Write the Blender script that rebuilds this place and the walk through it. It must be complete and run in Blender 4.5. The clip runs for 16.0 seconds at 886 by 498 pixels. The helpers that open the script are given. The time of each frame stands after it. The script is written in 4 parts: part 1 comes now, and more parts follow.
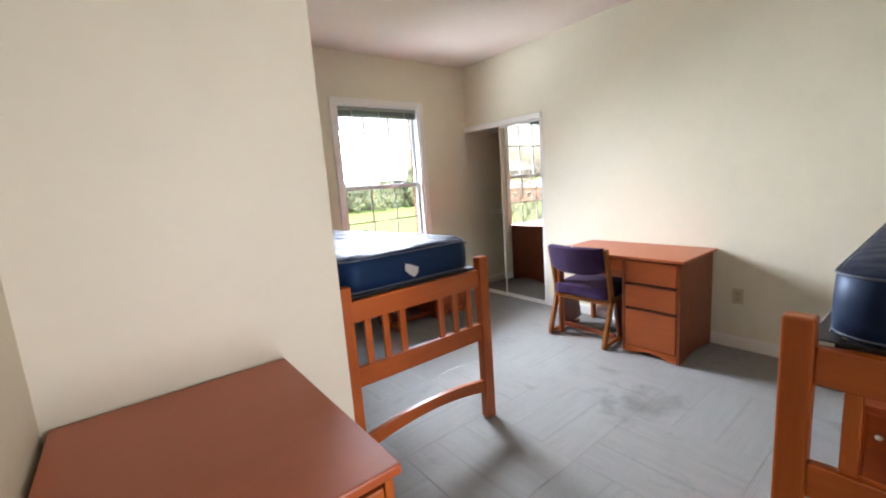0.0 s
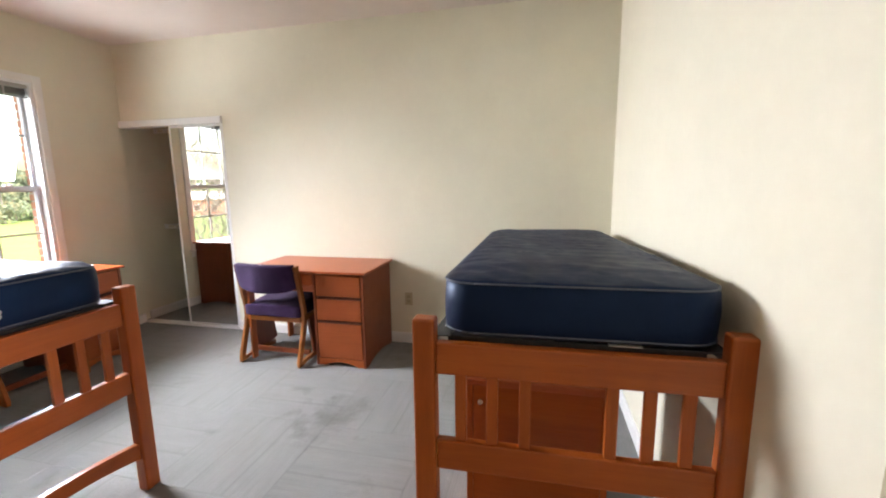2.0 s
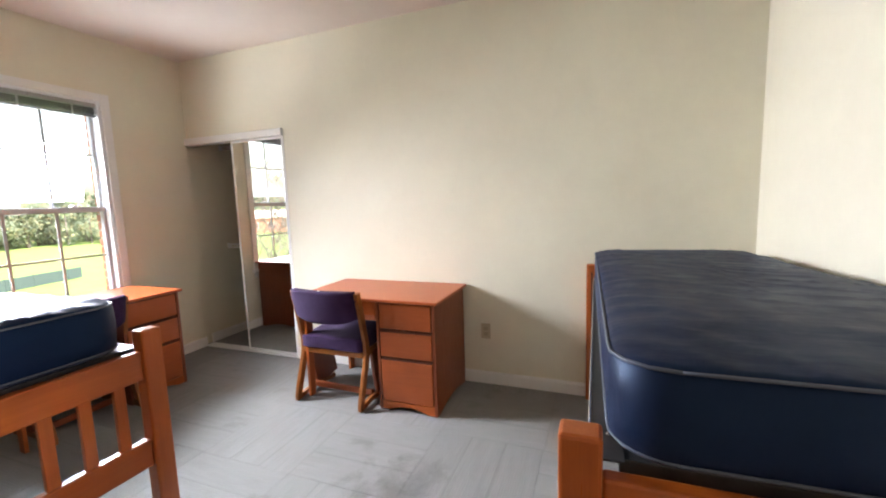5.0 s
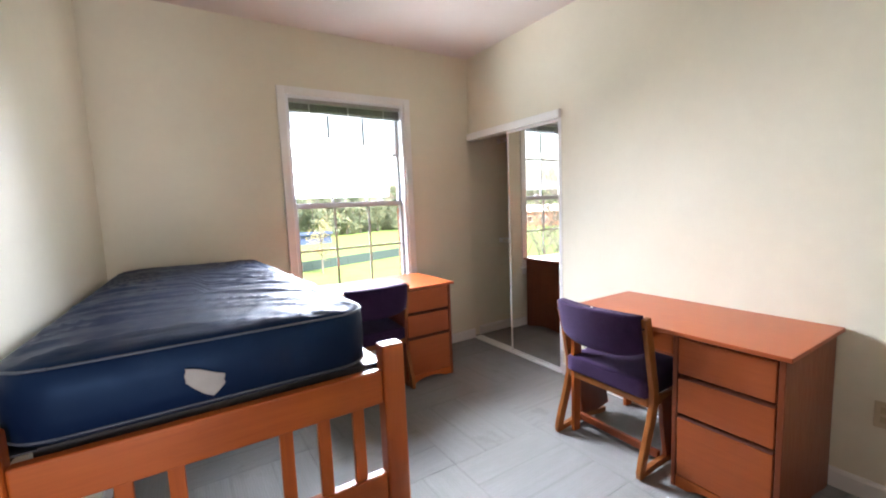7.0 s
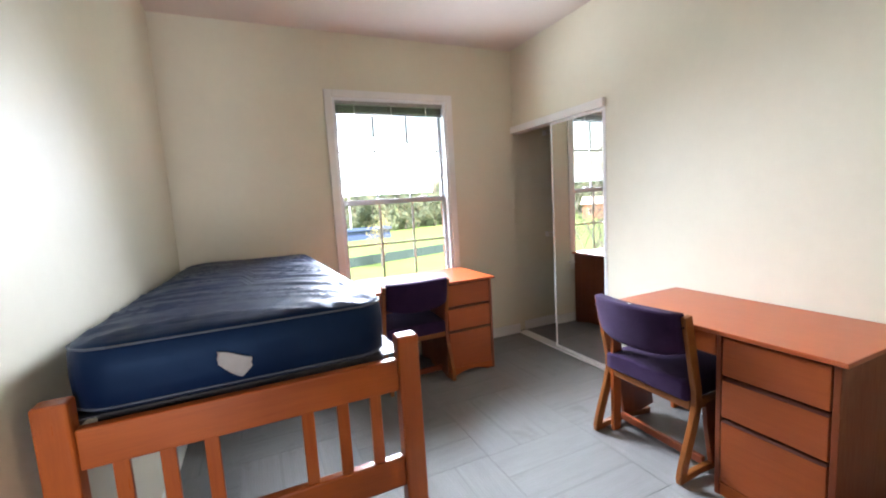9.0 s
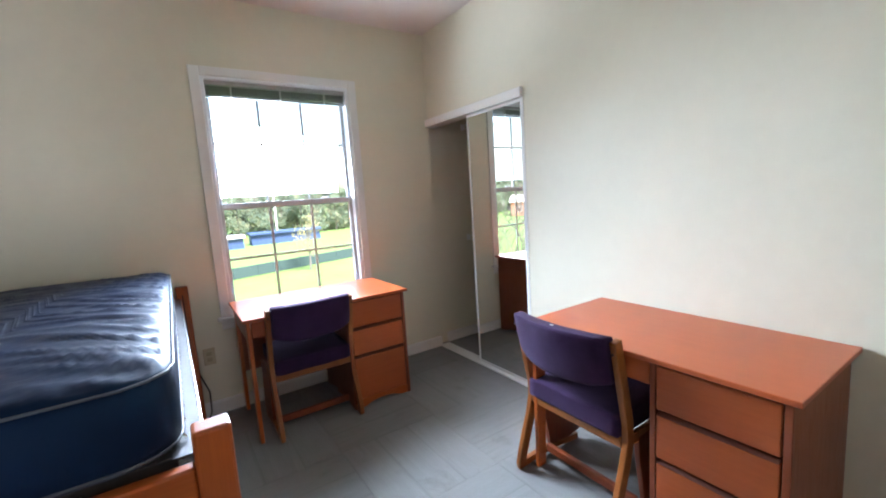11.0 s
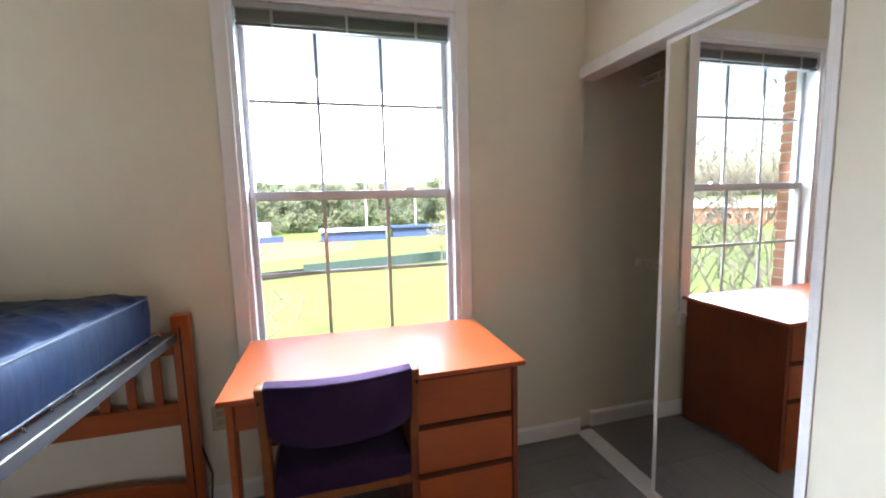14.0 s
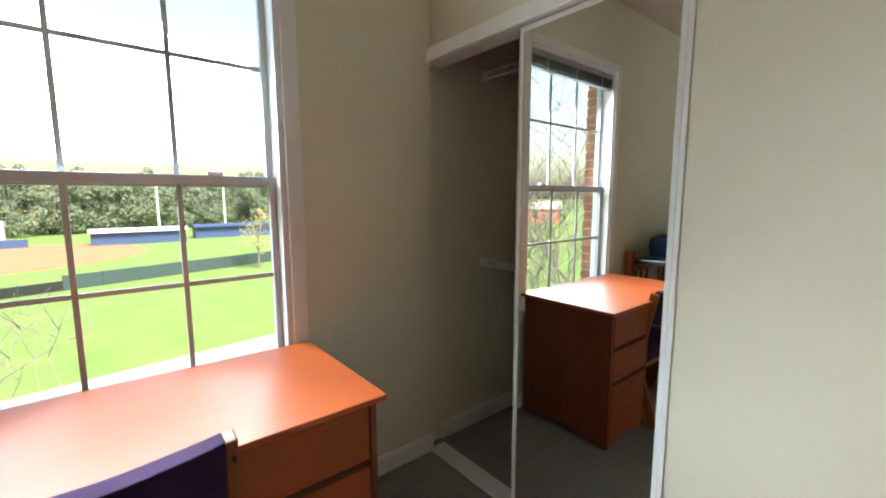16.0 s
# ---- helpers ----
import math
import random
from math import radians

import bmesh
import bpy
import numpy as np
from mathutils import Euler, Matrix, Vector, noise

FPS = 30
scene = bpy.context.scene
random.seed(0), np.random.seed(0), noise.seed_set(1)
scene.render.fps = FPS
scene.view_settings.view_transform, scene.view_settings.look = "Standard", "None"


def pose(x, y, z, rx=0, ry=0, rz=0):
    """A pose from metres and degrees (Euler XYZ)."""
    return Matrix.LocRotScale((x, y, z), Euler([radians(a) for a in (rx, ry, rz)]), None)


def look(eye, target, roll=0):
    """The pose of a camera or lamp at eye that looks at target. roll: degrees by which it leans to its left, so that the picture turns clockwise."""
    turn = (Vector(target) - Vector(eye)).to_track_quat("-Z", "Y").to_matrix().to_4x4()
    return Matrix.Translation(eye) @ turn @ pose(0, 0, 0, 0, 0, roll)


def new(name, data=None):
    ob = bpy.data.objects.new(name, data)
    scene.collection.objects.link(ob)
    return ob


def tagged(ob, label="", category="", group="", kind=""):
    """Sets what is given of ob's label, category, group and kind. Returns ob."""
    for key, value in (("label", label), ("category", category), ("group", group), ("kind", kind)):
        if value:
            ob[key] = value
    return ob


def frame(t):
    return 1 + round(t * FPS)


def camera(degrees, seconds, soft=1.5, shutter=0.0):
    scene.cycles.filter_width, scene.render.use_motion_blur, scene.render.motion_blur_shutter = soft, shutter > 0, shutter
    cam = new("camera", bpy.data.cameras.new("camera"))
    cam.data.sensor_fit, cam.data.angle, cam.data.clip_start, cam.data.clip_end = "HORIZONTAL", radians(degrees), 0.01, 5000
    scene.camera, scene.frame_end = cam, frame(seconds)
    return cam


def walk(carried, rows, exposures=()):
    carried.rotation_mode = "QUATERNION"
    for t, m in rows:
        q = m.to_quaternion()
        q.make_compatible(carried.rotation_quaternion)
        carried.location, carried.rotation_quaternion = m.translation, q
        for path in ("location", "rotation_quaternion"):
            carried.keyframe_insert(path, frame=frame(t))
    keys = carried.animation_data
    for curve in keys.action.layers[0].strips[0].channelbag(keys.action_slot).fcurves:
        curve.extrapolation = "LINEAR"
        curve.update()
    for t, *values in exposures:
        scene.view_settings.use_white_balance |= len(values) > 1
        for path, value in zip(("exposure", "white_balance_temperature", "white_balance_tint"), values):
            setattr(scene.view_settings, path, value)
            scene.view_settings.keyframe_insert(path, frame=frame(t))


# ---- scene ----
cam = camera(94.2, 16.0, 2.0)
PATH = [
    (0, (0.267, 0.054, 1.406), (1.475, 1.616, 1.086), -4.2),
    (0.5, (0.323, 0.044, 1.402), (1.727, 1.432, 1.084), -3.3),
    (1, (0.396, 0.023, 1.396), (2.037, 1.12, 1.074), -2.3),
    (1.5, (0.44, -0.014, 1.395), (2.258, 0.755, 1.075), -1.6),
    (2, (0.43, -0.032, 1.405), (2.354, 0.415, 1.092), -0.7),
    (2.5, (0.431, -0.03, 1.408), (2.396, 0.189, 1.106), -0.3),
    (3, (0.454, 0.007, 1.405), (2.428, 0.144, 1.119), -0.5),
    (5.5, (1.04, 0.386, 1.381), (2.766, 1.371, 1.155), -2.3),
    (6, (1.152, 0.53, 1.375), (2.695, 1.784, 1.152), -2.6),
    (6.5, (1.264, 0.618, 1.369), (2.58, 2.108, 1.152), -2.6),
    (7, (1.346, 0.657, 1.375), (2.409, 2.337, 1.159), -2.3),
    (7.5, (1.353, 0.666, 1.368), (2.188, 2.47, 1.15), -2.5),
    (8, (1.34, 0.583, 1.363), (2.045, 2.442, 1.145), -2.6),
    (8.5, (1.378, 0.545, 1.368), (2.078, 2.406, 1.144), -3.1),
    (9, (1.446, 0.56, 1.377), (2.262, 2.372, 1.146), -3.4),
    (9.5, (1.539, 0.565, 1.368), (2.532, 2.286, 1.137), -3.8),
    (12, (2.025, 1.222, 1.394), (3.124, 2.872, 1.135), -3.7),
    (12.5, (2.148, 1.436, 1.363), (3.103, 3.176, 1.118), -3.3),
    (13, (2.252, 1.674, 1.373), (3.042, 3.496, 1.136), -2.9),
    (13.5, (2.363, 1.852, 1.358), (2.995, 3.736, 1.132), -2.4),
    (14, (2.465, 2.0, 1.361), (2.985, 3.917, 1.131), -1.5),
    (14.5, (2.501, 2.107, 1.34), (3.067, 4.007, 1.08), -0.8),
    (15, (2.506, 2.264, 1.345), (3.307, 4.076, 1.078), -0.5),
    (15.5, (2.505, 2.336, 1.341), (3.572, 4.008, 1.088), -0.1),
    (16, (2.534, 2.346, 1.342), (3.792, 3.881, 1.095), -0.1),
]
EXPOSURES = [(0, 2.44, 6300, 18), (3, 2.44, 6800, 20), (6.5, 2.46, 6300, 20), (9, 2.4, 6150, 18), (12, 2.25, 5500, 13), (13, 2.22, 5500, 13), (14.5, 2.08, 6250, 18), (15.5, 1.7, 6350, 10), (16, 1.64, 6400, 8)]
walk(cam, [(t, look(eye, target, roll)) for t, eye, target, roll in PATH], EXPOSURES)

# ---- light: a bright overcast sky through the one window ----
world = bpy.data.worlds.new("overcast_sky")
scene.world = world
world.use_nodes = True
wn = world.node_tree
sky = wn.nodes.new("ShaderNodeTexSky")
sky.sky_type, sky.sun_disc = "NISHITA", False
sky.sun_elevation, sky.sun_rotation = radians(55), radians(170)
sky.air_density, sky.dust_density = 1.6, 4.0
bg = wn.nodes["Background"]
bg.inputs["Strength"].default_value = 0.15
wn.links.new(sky.outputs[0], bg.inputs["Color"])

sun = new("sun", bpy.data.lights.new("sun", "SUN"))
sun.data.energy, sun.data.angle, sun.data.color = 4.6, radians(15), (1.0, 0.95, 0.87)
sun.matrix_world = look((0, 0, 0), (-math.sin(radians(170)) * math.cos(radians(55)), -math.cos(radians(170)) * math.cos(radians(55)), -math.sin(radians(55))))

# added lamp in an unseen doorway behind the entry, inferred from a wall highlight
doorway_light = new("unseen_doorway_light", bpy.data.lights.new("unseen_doorway_light", "AREA"))
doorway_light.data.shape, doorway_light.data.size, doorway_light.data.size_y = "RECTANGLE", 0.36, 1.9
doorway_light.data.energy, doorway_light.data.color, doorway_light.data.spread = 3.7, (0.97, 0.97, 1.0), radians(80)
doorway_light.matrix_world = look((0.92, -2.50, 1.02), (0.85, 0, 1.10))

# the sky's light in the window's opening: (height of centre, height, turn, pitch, spread, watts)
for z, tall, turn, pitch, spread, watts in ((1.80, 0.70, 35, 30, 70, 0.85), (1.75, 0.75, -62, 8, 90, 0.35), (1.80, 0.70, -4, -22, 89, 12.4), (1.12, 0.50, 38, -30, 60, 1.5), (1.12, 0.50, -38, -30, 60, 0.9)):
    lamp = new("window_skylight", bpy.data.lights.new("window_skylight", "AREA"))
    lamp.data.shape, lamp.data.size, lamp.data.size_y, lamp.data.spread = "RECTANGLE", 0.86, tall, radians(spread)
    lamp.data.energy, lamp.data.color = watts, (0.84, 0.93, 1.0)
    way = Vector((math.sin(radians(turn)) * math.cos(radians(pitch)), -math.cos(radians(turn)) * math.cos(radians(pitch)), math.sin(radians(pitch))))
    lamp.matrix_world = look((2.585, 4.14, z), Vector((2.585, 4.14, z)) + way)


# ---- materials ----
def material(name, build):
    m = bpy.data.materials.new(name)
    m.use_nodes = True
    nt = m.node_tree
    b = nt.nodes["Principled BSDF"]
    build(nt, b)
    return m


def coords(nt, scale=(1, 1, 1), space="Object"):
    tc = nt.nodes.new("ShaderNodeTexCoord")
    mp = nt.nodes.new("ShaderNodeMapping")
    mp.inputs["Scale"].default_value = scale
    nt.links.new(tc.outputs[space], mp.inputs["Vector"])
    return mp.outputs["Vector"]


def world_coords(nt, scale=(1, 1, 1)):
    g = nt.nodes.new("ShaderNodeNewGeometry")
    mp = nt.nodes.new("ShaderNodeMapping")
    mp.inputs["Scale"].default_value = scale
    nt.links.new(g.outputs["Position"], mp.inputs["Vector"])
    return mp.outputs["Vector"]


def noise_tex(nt, vec, scale, detail=4, rough=0.55, distort=0.0):
    n = nt.nodes.new("ShaderNodeTexNoise")
    n.inputs["Scale"].default_value, n.inputs["Detail"].default_value = scale, detail
    n.inputs["Roughness"].default_value, n.inputs["Distortion"].default_value = rough, distort
    nt.links.new(vec, n.inputs["Vector"])
    return n.outputs["Fac"]


def ramp(nt, fac, stops):
    r = nt.nodes.new("ShaderNodeValToRGB")
    while len(r.color_ramp.elements) < len(stops):
        r.color_ramp.elements.new(0.5)
    for e, (p, c) in zip(r.color_ramp.elements, stops):
        e.position, e.color = p, (*c, 1)
    nt.links.new(fac, r.inputs["Fac"])
    return r.outputs["Color"]


def mix(nt, fac, a, b, mode="MIX"):
    m = nt.nodes.new("ShaderNodeMix")
    m.data_type, m.blend_type = "RGBA", mode
    for sock, v in ((m.inputs[0], fac), (m.inputs[6], a), (m.inputs[7], b)):
        if isinstance(v, (int, float)):
            sock.default_value = v
        elif isinstance(v, tuple):
            sock.default_value = (*v, 1)
        else:
            nt.links.new(v, sock)
    return m.outputs[2]


def bump(nt, b, height, strength, distance):
    n = nt.nodes.new("ShaderNodeBump")
    n.inputs["Strength"].default_value, n.inputs["Distance"].default_value = strength, distance
    nt.links.new(height, n.inputs["Height"])
    nt.links.new(n.outputs["Normal"], b.inputs["Normal"])


def shade(tone, k):
    return tuple(min(1.0, c * k) for c in tone)


def paint(name, tone, rough=0.55, stain=0.06, relief=0.12, grain=160):
    def build(nt, b):
        v = world_coords(nt)
        big = noise_tex(nt, v, 1.3, 5)
        small = noise_tex(nt, v, 22, 4)
        c1 = ramp(nt, big, [(0.3, shade(tone, 1 - stain)), (0.7, shade(tone, 1 + stain * 0.4))])
        c2 = mix(nt, 0.12, c1, ramp(nt, small, [(0.35, shade(tone, 0.9)), (0.65, shade(tone, 1.03))]))
        nt.links.new(c2, b.inputs["Base Color"])
        b.inputs["Roughness"].default_value = rough
        bump(nt, b, noise_tex(nt, v, grain, 3), relief, 0.002)
    return material(name, build)


def wood(name, dark, light, axis="x", rough=0.32, coat=0.08, fleck=0.82):
    def build(nt, b):
        sc = {"x": (1.5, 30, 30), "y": (30, 1.5, 30), "z": (30, 30, 1.5)}[axis]
        v = coords(nt, sc)
        g = noise_tex(nt, v, 1.0, 6, 0.6, 0.8)
        fine = noise_tex(nt, v, 6.0, 4, 0.6)
        blotch = noise_tex(nt, world_coords(nt), 3.0, 3)
        c = ramp(nt, g, [(0.3, dark), (0.68, light)])
        c = mix(nt, 0.25 if fleck < 0.9 else 0.08, c, ramp(nt, fine, [(0.35, shade(dark, fleck)), (0.6, light)]))
        c = mix(nt, 0.3, c, ramp(nt, blotch, [(0.35, shade(dark, 0.85)), (0.7, shade(light, 1.08))]))
        nt.links.new(c, b.inputs["Base Color"])
        nt.links.new(ramp(nt, fine, [(0.3, (rough + (0.1 if fleck < 0.9 else 0.015),) * 3), (0.7, (rough - (0.05 if fleck < 0.9 else 0.0),) * 3)]), b.inputs["Roughness"])
        b.inputs["Coat Weight"].default_value, b.inputs["Coat Roughness"].default_value = coat, 0.22
        b.inputs["Specular IOR Level"].default_value = 0.52 if fleck >= 0.9 else 0.38
        bump(nt, b, fine, 0.06 if fleck < 0.9 else 0.01, 0.001)
    return material(name, build)


def plain(name, tone, rough=0.5, metal=0.0, vary=0.1, scale=30):
    def build(nt, b):
        n = noise_tex(nt, coords(nt), scale, 4)
        nt.links.new(ramp(nt, n, [(0.3, shade(tone, 1 - vary)), (0.7, shade(tone, 1 + vary))]), b.inputs["Base Color"])
        b.inputs["Roughness"].default_value, b.inputs["Metallic"].default_value = rough, metal
        bump(nt, b, n, 0.08, 0.001)
    return material(name, build)


WALL = paint("cream_wall_paint", (0.735, 0.69, 0.545), 0.56)
CEIL = paint("ceiling_paint", (0.72, 0.635, 0.57), 0.8, 0.05, 0.5, 90)
TRIM = paint("white_trim_paint", (0.80, 0.79, 0.76), 0.35, 0.04, 0.03)
VINYL = paint("white_window_vinyl", (0.78, 0.80, 0.82), 0.3, 0.03, 0.02)
TOP = wood("laminate_desk_top", (0.385, 0.080, 0.019), (0.42, 0.091, 0.023), "x", 0.33, 0.0, 0.93)
WOODX = wood("stained_wood_x", (0.33, 0.068, 0.009), (0.45, 0.108, 0.016), "x")
WOODY = wood("stained_wood_y", (0.33, 0.068, 0.009), (0.45, 0.108, 0.016), "y")
WOODZ = wood("stained_wood_z", (0.33, 0.068, 0.009), (0.45, 0.108, 0.016), "z")
# Stained wood at about half tone, for side, back, inner and under-seat panels
SIDE = wood("darker_stained_panel", (0.16, 0.034, 0.009), (0.22, 0.048, 0.013), "z", 0.36, 0.06)
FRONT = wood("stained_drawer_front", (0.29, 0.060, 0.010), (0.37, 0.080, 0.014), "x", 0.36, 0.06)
OAK = wood("chair_oak", (0.20, 0.060, 0.010), (0.30, 0.098, 0.017), "z", 0.38, 0.06)
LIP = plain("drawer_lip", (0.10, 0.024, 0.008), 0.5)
# Near-black brown: shade of drawer gaps put into colour; bolts share it
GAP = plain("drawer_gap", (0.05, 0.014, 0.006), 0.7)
STEEL = plain("grey_steel", (0.040, 0.040, 0.044), 0.5, 0.2, 0.15)
BRIGHT = plain("zinc_wire", (0.75, 0.76, 0.78), 0.25, 1.0, 0.05)
BLACK = plain("black_rubber", (0.012, 0.012, 0.013), 0.5)
BEIGE = plain("beige_plastic", (0.50, 0.42, 0.27), 0.4, 0, 0.04)
BEIGE_DARK = plain("beige_plastic_slot", (0.40, 0.33, 0.20), 0.5, 0, 0.04)
TAGM = plain("white_cloth_tag", (0.86, 0.84, 0.80), 0.8, 0, 0.05)
PIPING = plain("grey_piping", (0.07, 0.085, 0.12), 0.5)
BLIND = plain("grey_blind_slat", (0.085, 0.085, 0.088), 0.45, 0, 0.06)
BLINDRAIL = plain("blind_headrail", (0.36, 0.36, 0.36), 0.4)
WIRE = plain("white_wire_shelf", (0.78, 0.77, 0.74), 0.4, 0, 0.03)
ALU = plain("white_door_frame", (0.78, 0.78, 0.76), 0.3, 0.0, 0.03)


def fabric_build(nt, b):
    v = coords(nt)
    weave = noise_tex(nt, v, 420, 2)
    big = noise_tex(nt, v, 9, 5)
    c = mix(nt, 0.4, ramp(nt, big, [(0.3, (0.022, 0.008, 0.036)), (0.7, (0.042, 0.017, 0.062))]), ramp(nt, weave, [(0.35, (0.012, 0.005, 0.022)), (0.65, (0.055, 0.026, 0.082))]))
    nt.links.new(c, b.inputs["Base Color"])
    b.inputs["Roughness"].default_value = 0.9
    b.inputs["Specular IOR Level"].default_value = 0.15
    b.inputs["Sheen Weight"].default_value = 0.04
    bump(nt, b, weave, 0.5, 0.002)


FABRIC = material("purple_upholstery", fabric_build)


def nylon(name, tone, rough=0.36):
    def build(nt, b):
        v = coords(nt)
        n = noise_tex(nt, v, 5, 5)
        nt.links.new(ramp(nt, n, [(0.3, shade(tone, 0.85)), (0.7, shade(tone, 1.15))]), b.inputs["Base Color"])
        nt.links.new(ramp(nt, noise_tex(nt, v, 14, 4), [(0.3, (rough - 0.05,) * 3), (0.7, (rough + 0.09,) * 3)]), b.inputs["Roughness"])
        creases = noise_tex(nt, coords(nt, (2.2, 9, 2)), 2.2, 4, 0.5, 0.7)
        b.inputs["Specular IOR Level"].default_value = 0.28
        b.inputs["Specular Tint"].default_value = (0.36, 0.62, 1.0, 1)
        bump(nt, b, creases, 0.10, 0.02)
    return material(name, build)


NAVY = nylon("navy_nylon", (0.004, 0.0125, 0.043), 0.46)
BLACKNAVY = nylon("black_navy_nylon", (0.006, 0.012, 0.038), 0.50)


def carpet_build(nt, b):
    v = coords(nt)
    stripe = nt.nodes.new("ShaderNodeTexWave")
    stripe.inputs["Scale"].default_value, stripe.inputs["Distortion"].default_value, stripe.inputs["Detail"].default_value = 24, 2.5, 3
    nt.links.new(coords(nt), stripe.inputs["Vector"])
    pile = noise_tex(nt, v, 260, 3)
    streak = noise_tex(nt, coords(nt, (30, 2.5, 1)), 1.0, 5, 0.65)
    c = ramp(nt, streak, [(0.3, (0.24, 0.238, 0.234)), (0.7, (0.345, 0.34, 0.33))])
    c = mix(nt, 0.22, c, ramp(nt, stripe.outputs["Fac"], [(0.2, (0.20, 0.20, 0.198)), (0.8, (0.385, 0.38, 0.37))]))
    c = mix(nt, 0.45, c, ramp(nt, pile, [(0.32, (0.18, 0.178, 0.175)), (0.68, (0.42, 0.415, 0.405))]))
    line = nt.nodes.new("ShaderNodeTexWave")
    line.inputs["Scale"].default_value, line.inputs["Distortion"].default_value, line.inputs["Detail"].default_value = 1.54, 0.25, 3
    nt.links.new(coords(nt), line.inputs["Vector"])
    c = mix(nt, 1.0, c, ramp(nt, line.outputs["Fac"], [(0.0, (0.88, 0.88, 0.88)), (0.02, (1.0, 1.0, 1.0))]), "MULTIPLY")
    info = nt.nodes.new("ShaderNodeObjectInfo")
    c = mix(nt, 1.0, c, ramp(nt, info.outputs["Random"], [(0.0, (0.77, 0.767, 0.76)), (1.0, (0.85, 0.845, 0.835))]), "MULTIPLY")
    # worn, dirty patches in the middle of the room
    w = world_coords(nt)
    cloud = noise_tex(nt, w, 4.2, 6, 0.65, 0.4)
    spot = nt.nodes.new("ShaderNodeVectorMath")
    spot.operation = "DISTANCE"
    spot.inputs[1].default_value = STAIN
    nt.links.new(w, spot.inputs[0])
    near = nt.nodes.new("ShaderNodeMapRange")
    near.inputs["From Min"].default_value, near.inputs["From Max"].default_value = 0.04, 0.34
    near.inputs["To Min"].default_value, near.inputs["To Max"].default_value = 0.26, -0.04
    nt.links.new(spot.outputs["Value"], near.inputs["Value"])
    add = nt.nodes.new("ShaderNodeMath")
    nt.links.new(cloud, add.inputs[0])
    nt.links.new(near.outputs["Result"], add.inputs[1])
    dirt = ramp(nt, add.outputs[0], [(0.56, (1, 1, 1)), (0.80, (0.62, 0.60, 0.58))])
    c = mix(nt, 1.0, c, dirt, "MULTIPLY")
    nt.links.new(c, b.inputs["Base Color"])
    b.inputs["Roughness"].default_value = 0.95
    bump(nt, b, pile, 0.8, 0.004)


STAIN = (2.55, 1.20, 0.0)
CARPET = material("grey_carpet_tile", carpet_build)


def mirror_build(nt, b):
    b.inputs["Base Color"].default_value = (0.86, 0.88, 0.87, 1)
    b.inputs["Metallic"].default_value, b.inputs["Roughness"].default_value = 1.0, 0.012


# White vinyl greyed: backlit shade put into the colour of bars and sashes
GRIDM = plain("shaded_grid_bar", (0.46, 0.46, 0.46), 0.4, 0, 0.05)
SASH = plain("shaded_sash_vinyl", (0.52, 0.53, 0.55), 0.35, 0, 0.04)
MIRROR = material("mirror_glass", mirror_build)


def glass_build(nt, b):
    b.inputs["Base Color"].default_value = (0.97, 0.99, 0.98, 1)
    b.inputs["Transmission Weight"].default_value, b.inputs["Roughness"].default_value, b.inputs["IOR"].default_value = 1.0, 0.0, 1.02


GLASS = material("window_glass", glass_build)


def varied(name, stops, scale=3.0, rough=0.9, use_random=False, grain=60):
    def build(nt, b):
        n = noise_tex(nt, world_coords(nt), scale, 5, 0.6)
        c = ramp(nt, n, stops)
        if use_random:
            g = nt.nodes.new("ShaderNodeNewGeometry")
            c = mix(nt, 0.75, c, ramp(nt, g.outputs["Random Per Island"], stops))
        nt.links.new(c, b.inputs["Base Color"])
        b.inputs["Roughness"].default_value = rough
        bump(nt, b, noise_tex(nt, world_coords(nt), grain, 3), 0.4, 0.01)
    return material(name, build)


GRASS = varied("mown_grass", [(0.25, (0.082, 0.135, 0.022)), (0.55, (0.108, 0.165, 0.030)), (0.8, (0.138, 0.182, 0.042))], 0.35)
DIRT = varied("infield_clay", [(0.3, (0.27, 0.098, 0.040)), (0.7, (0.33, 0.135, 0.060))], 0.5)
CONCRETE = varied("pale_concrete", [(0.3, (0.42, 0.37, 0.30)), (0.7, (0.55, 0.49, 0.41))], 1.5)
# Leaf tones lightened so that their colour carries the haze of distance
LEAVES = varied("hazed_leaves", [(0.15, (0.145, 0.185, 0.145)), (0.5, (0.18, 0.235, 0.155)), (0.72, (0.24, 0.25, 0.14)), (0.92, (0.33, 0.25, 0.13))], 0.08, 0.9, True)
leaf_nodes = LEAVES.node_tree
leaf_glow = leaf_nodes.nodes.new("ShaderNodeBsdfTranslucent")
leaf_glow.inputs["Color"].default_value = (0.26, 0.31, 0.18, 1)
leaf_mix = leaf_nodes.nodes.new("ShaderNodeMixShader")
leaf_mix.inputs[0].default_value = 0.5
leaf_nodes.links.new(leaf_nodes.nodes["Principled BSDF"].outputs[0], leaf_mix.inputs[1])
leaf_nodes.links.new(leaf_glow.outputs[0], leaf_mix.inputs[2])
leaf_nodes.links.new(leaf_mix.outputs[0], leaf_nodes.nodes["Material Output"].inputs["Surface"])
YELLOW = varied("yellow_leaves", [(0.2, (0.22, 0.19, 0.06)), (0.8, (0.30, 0.26, 0.11))], 0.8, 0.9, True)
BARK = varied("grey_bark", [(0.3, (0.10, 0.085, 0.070)), (0.7, (0.20, 0.175, 0.150))], 6)
BLUE = plain("blue_padding", (0.030, 0.055, 0.13), 0.6)
PURPLE = plain("purple_banner", (0.13, 0.07, 0.36), 0.6)
FENCEM = plain("dark_fence_screen", (0.028, 0.050, 0.045), 0.8)
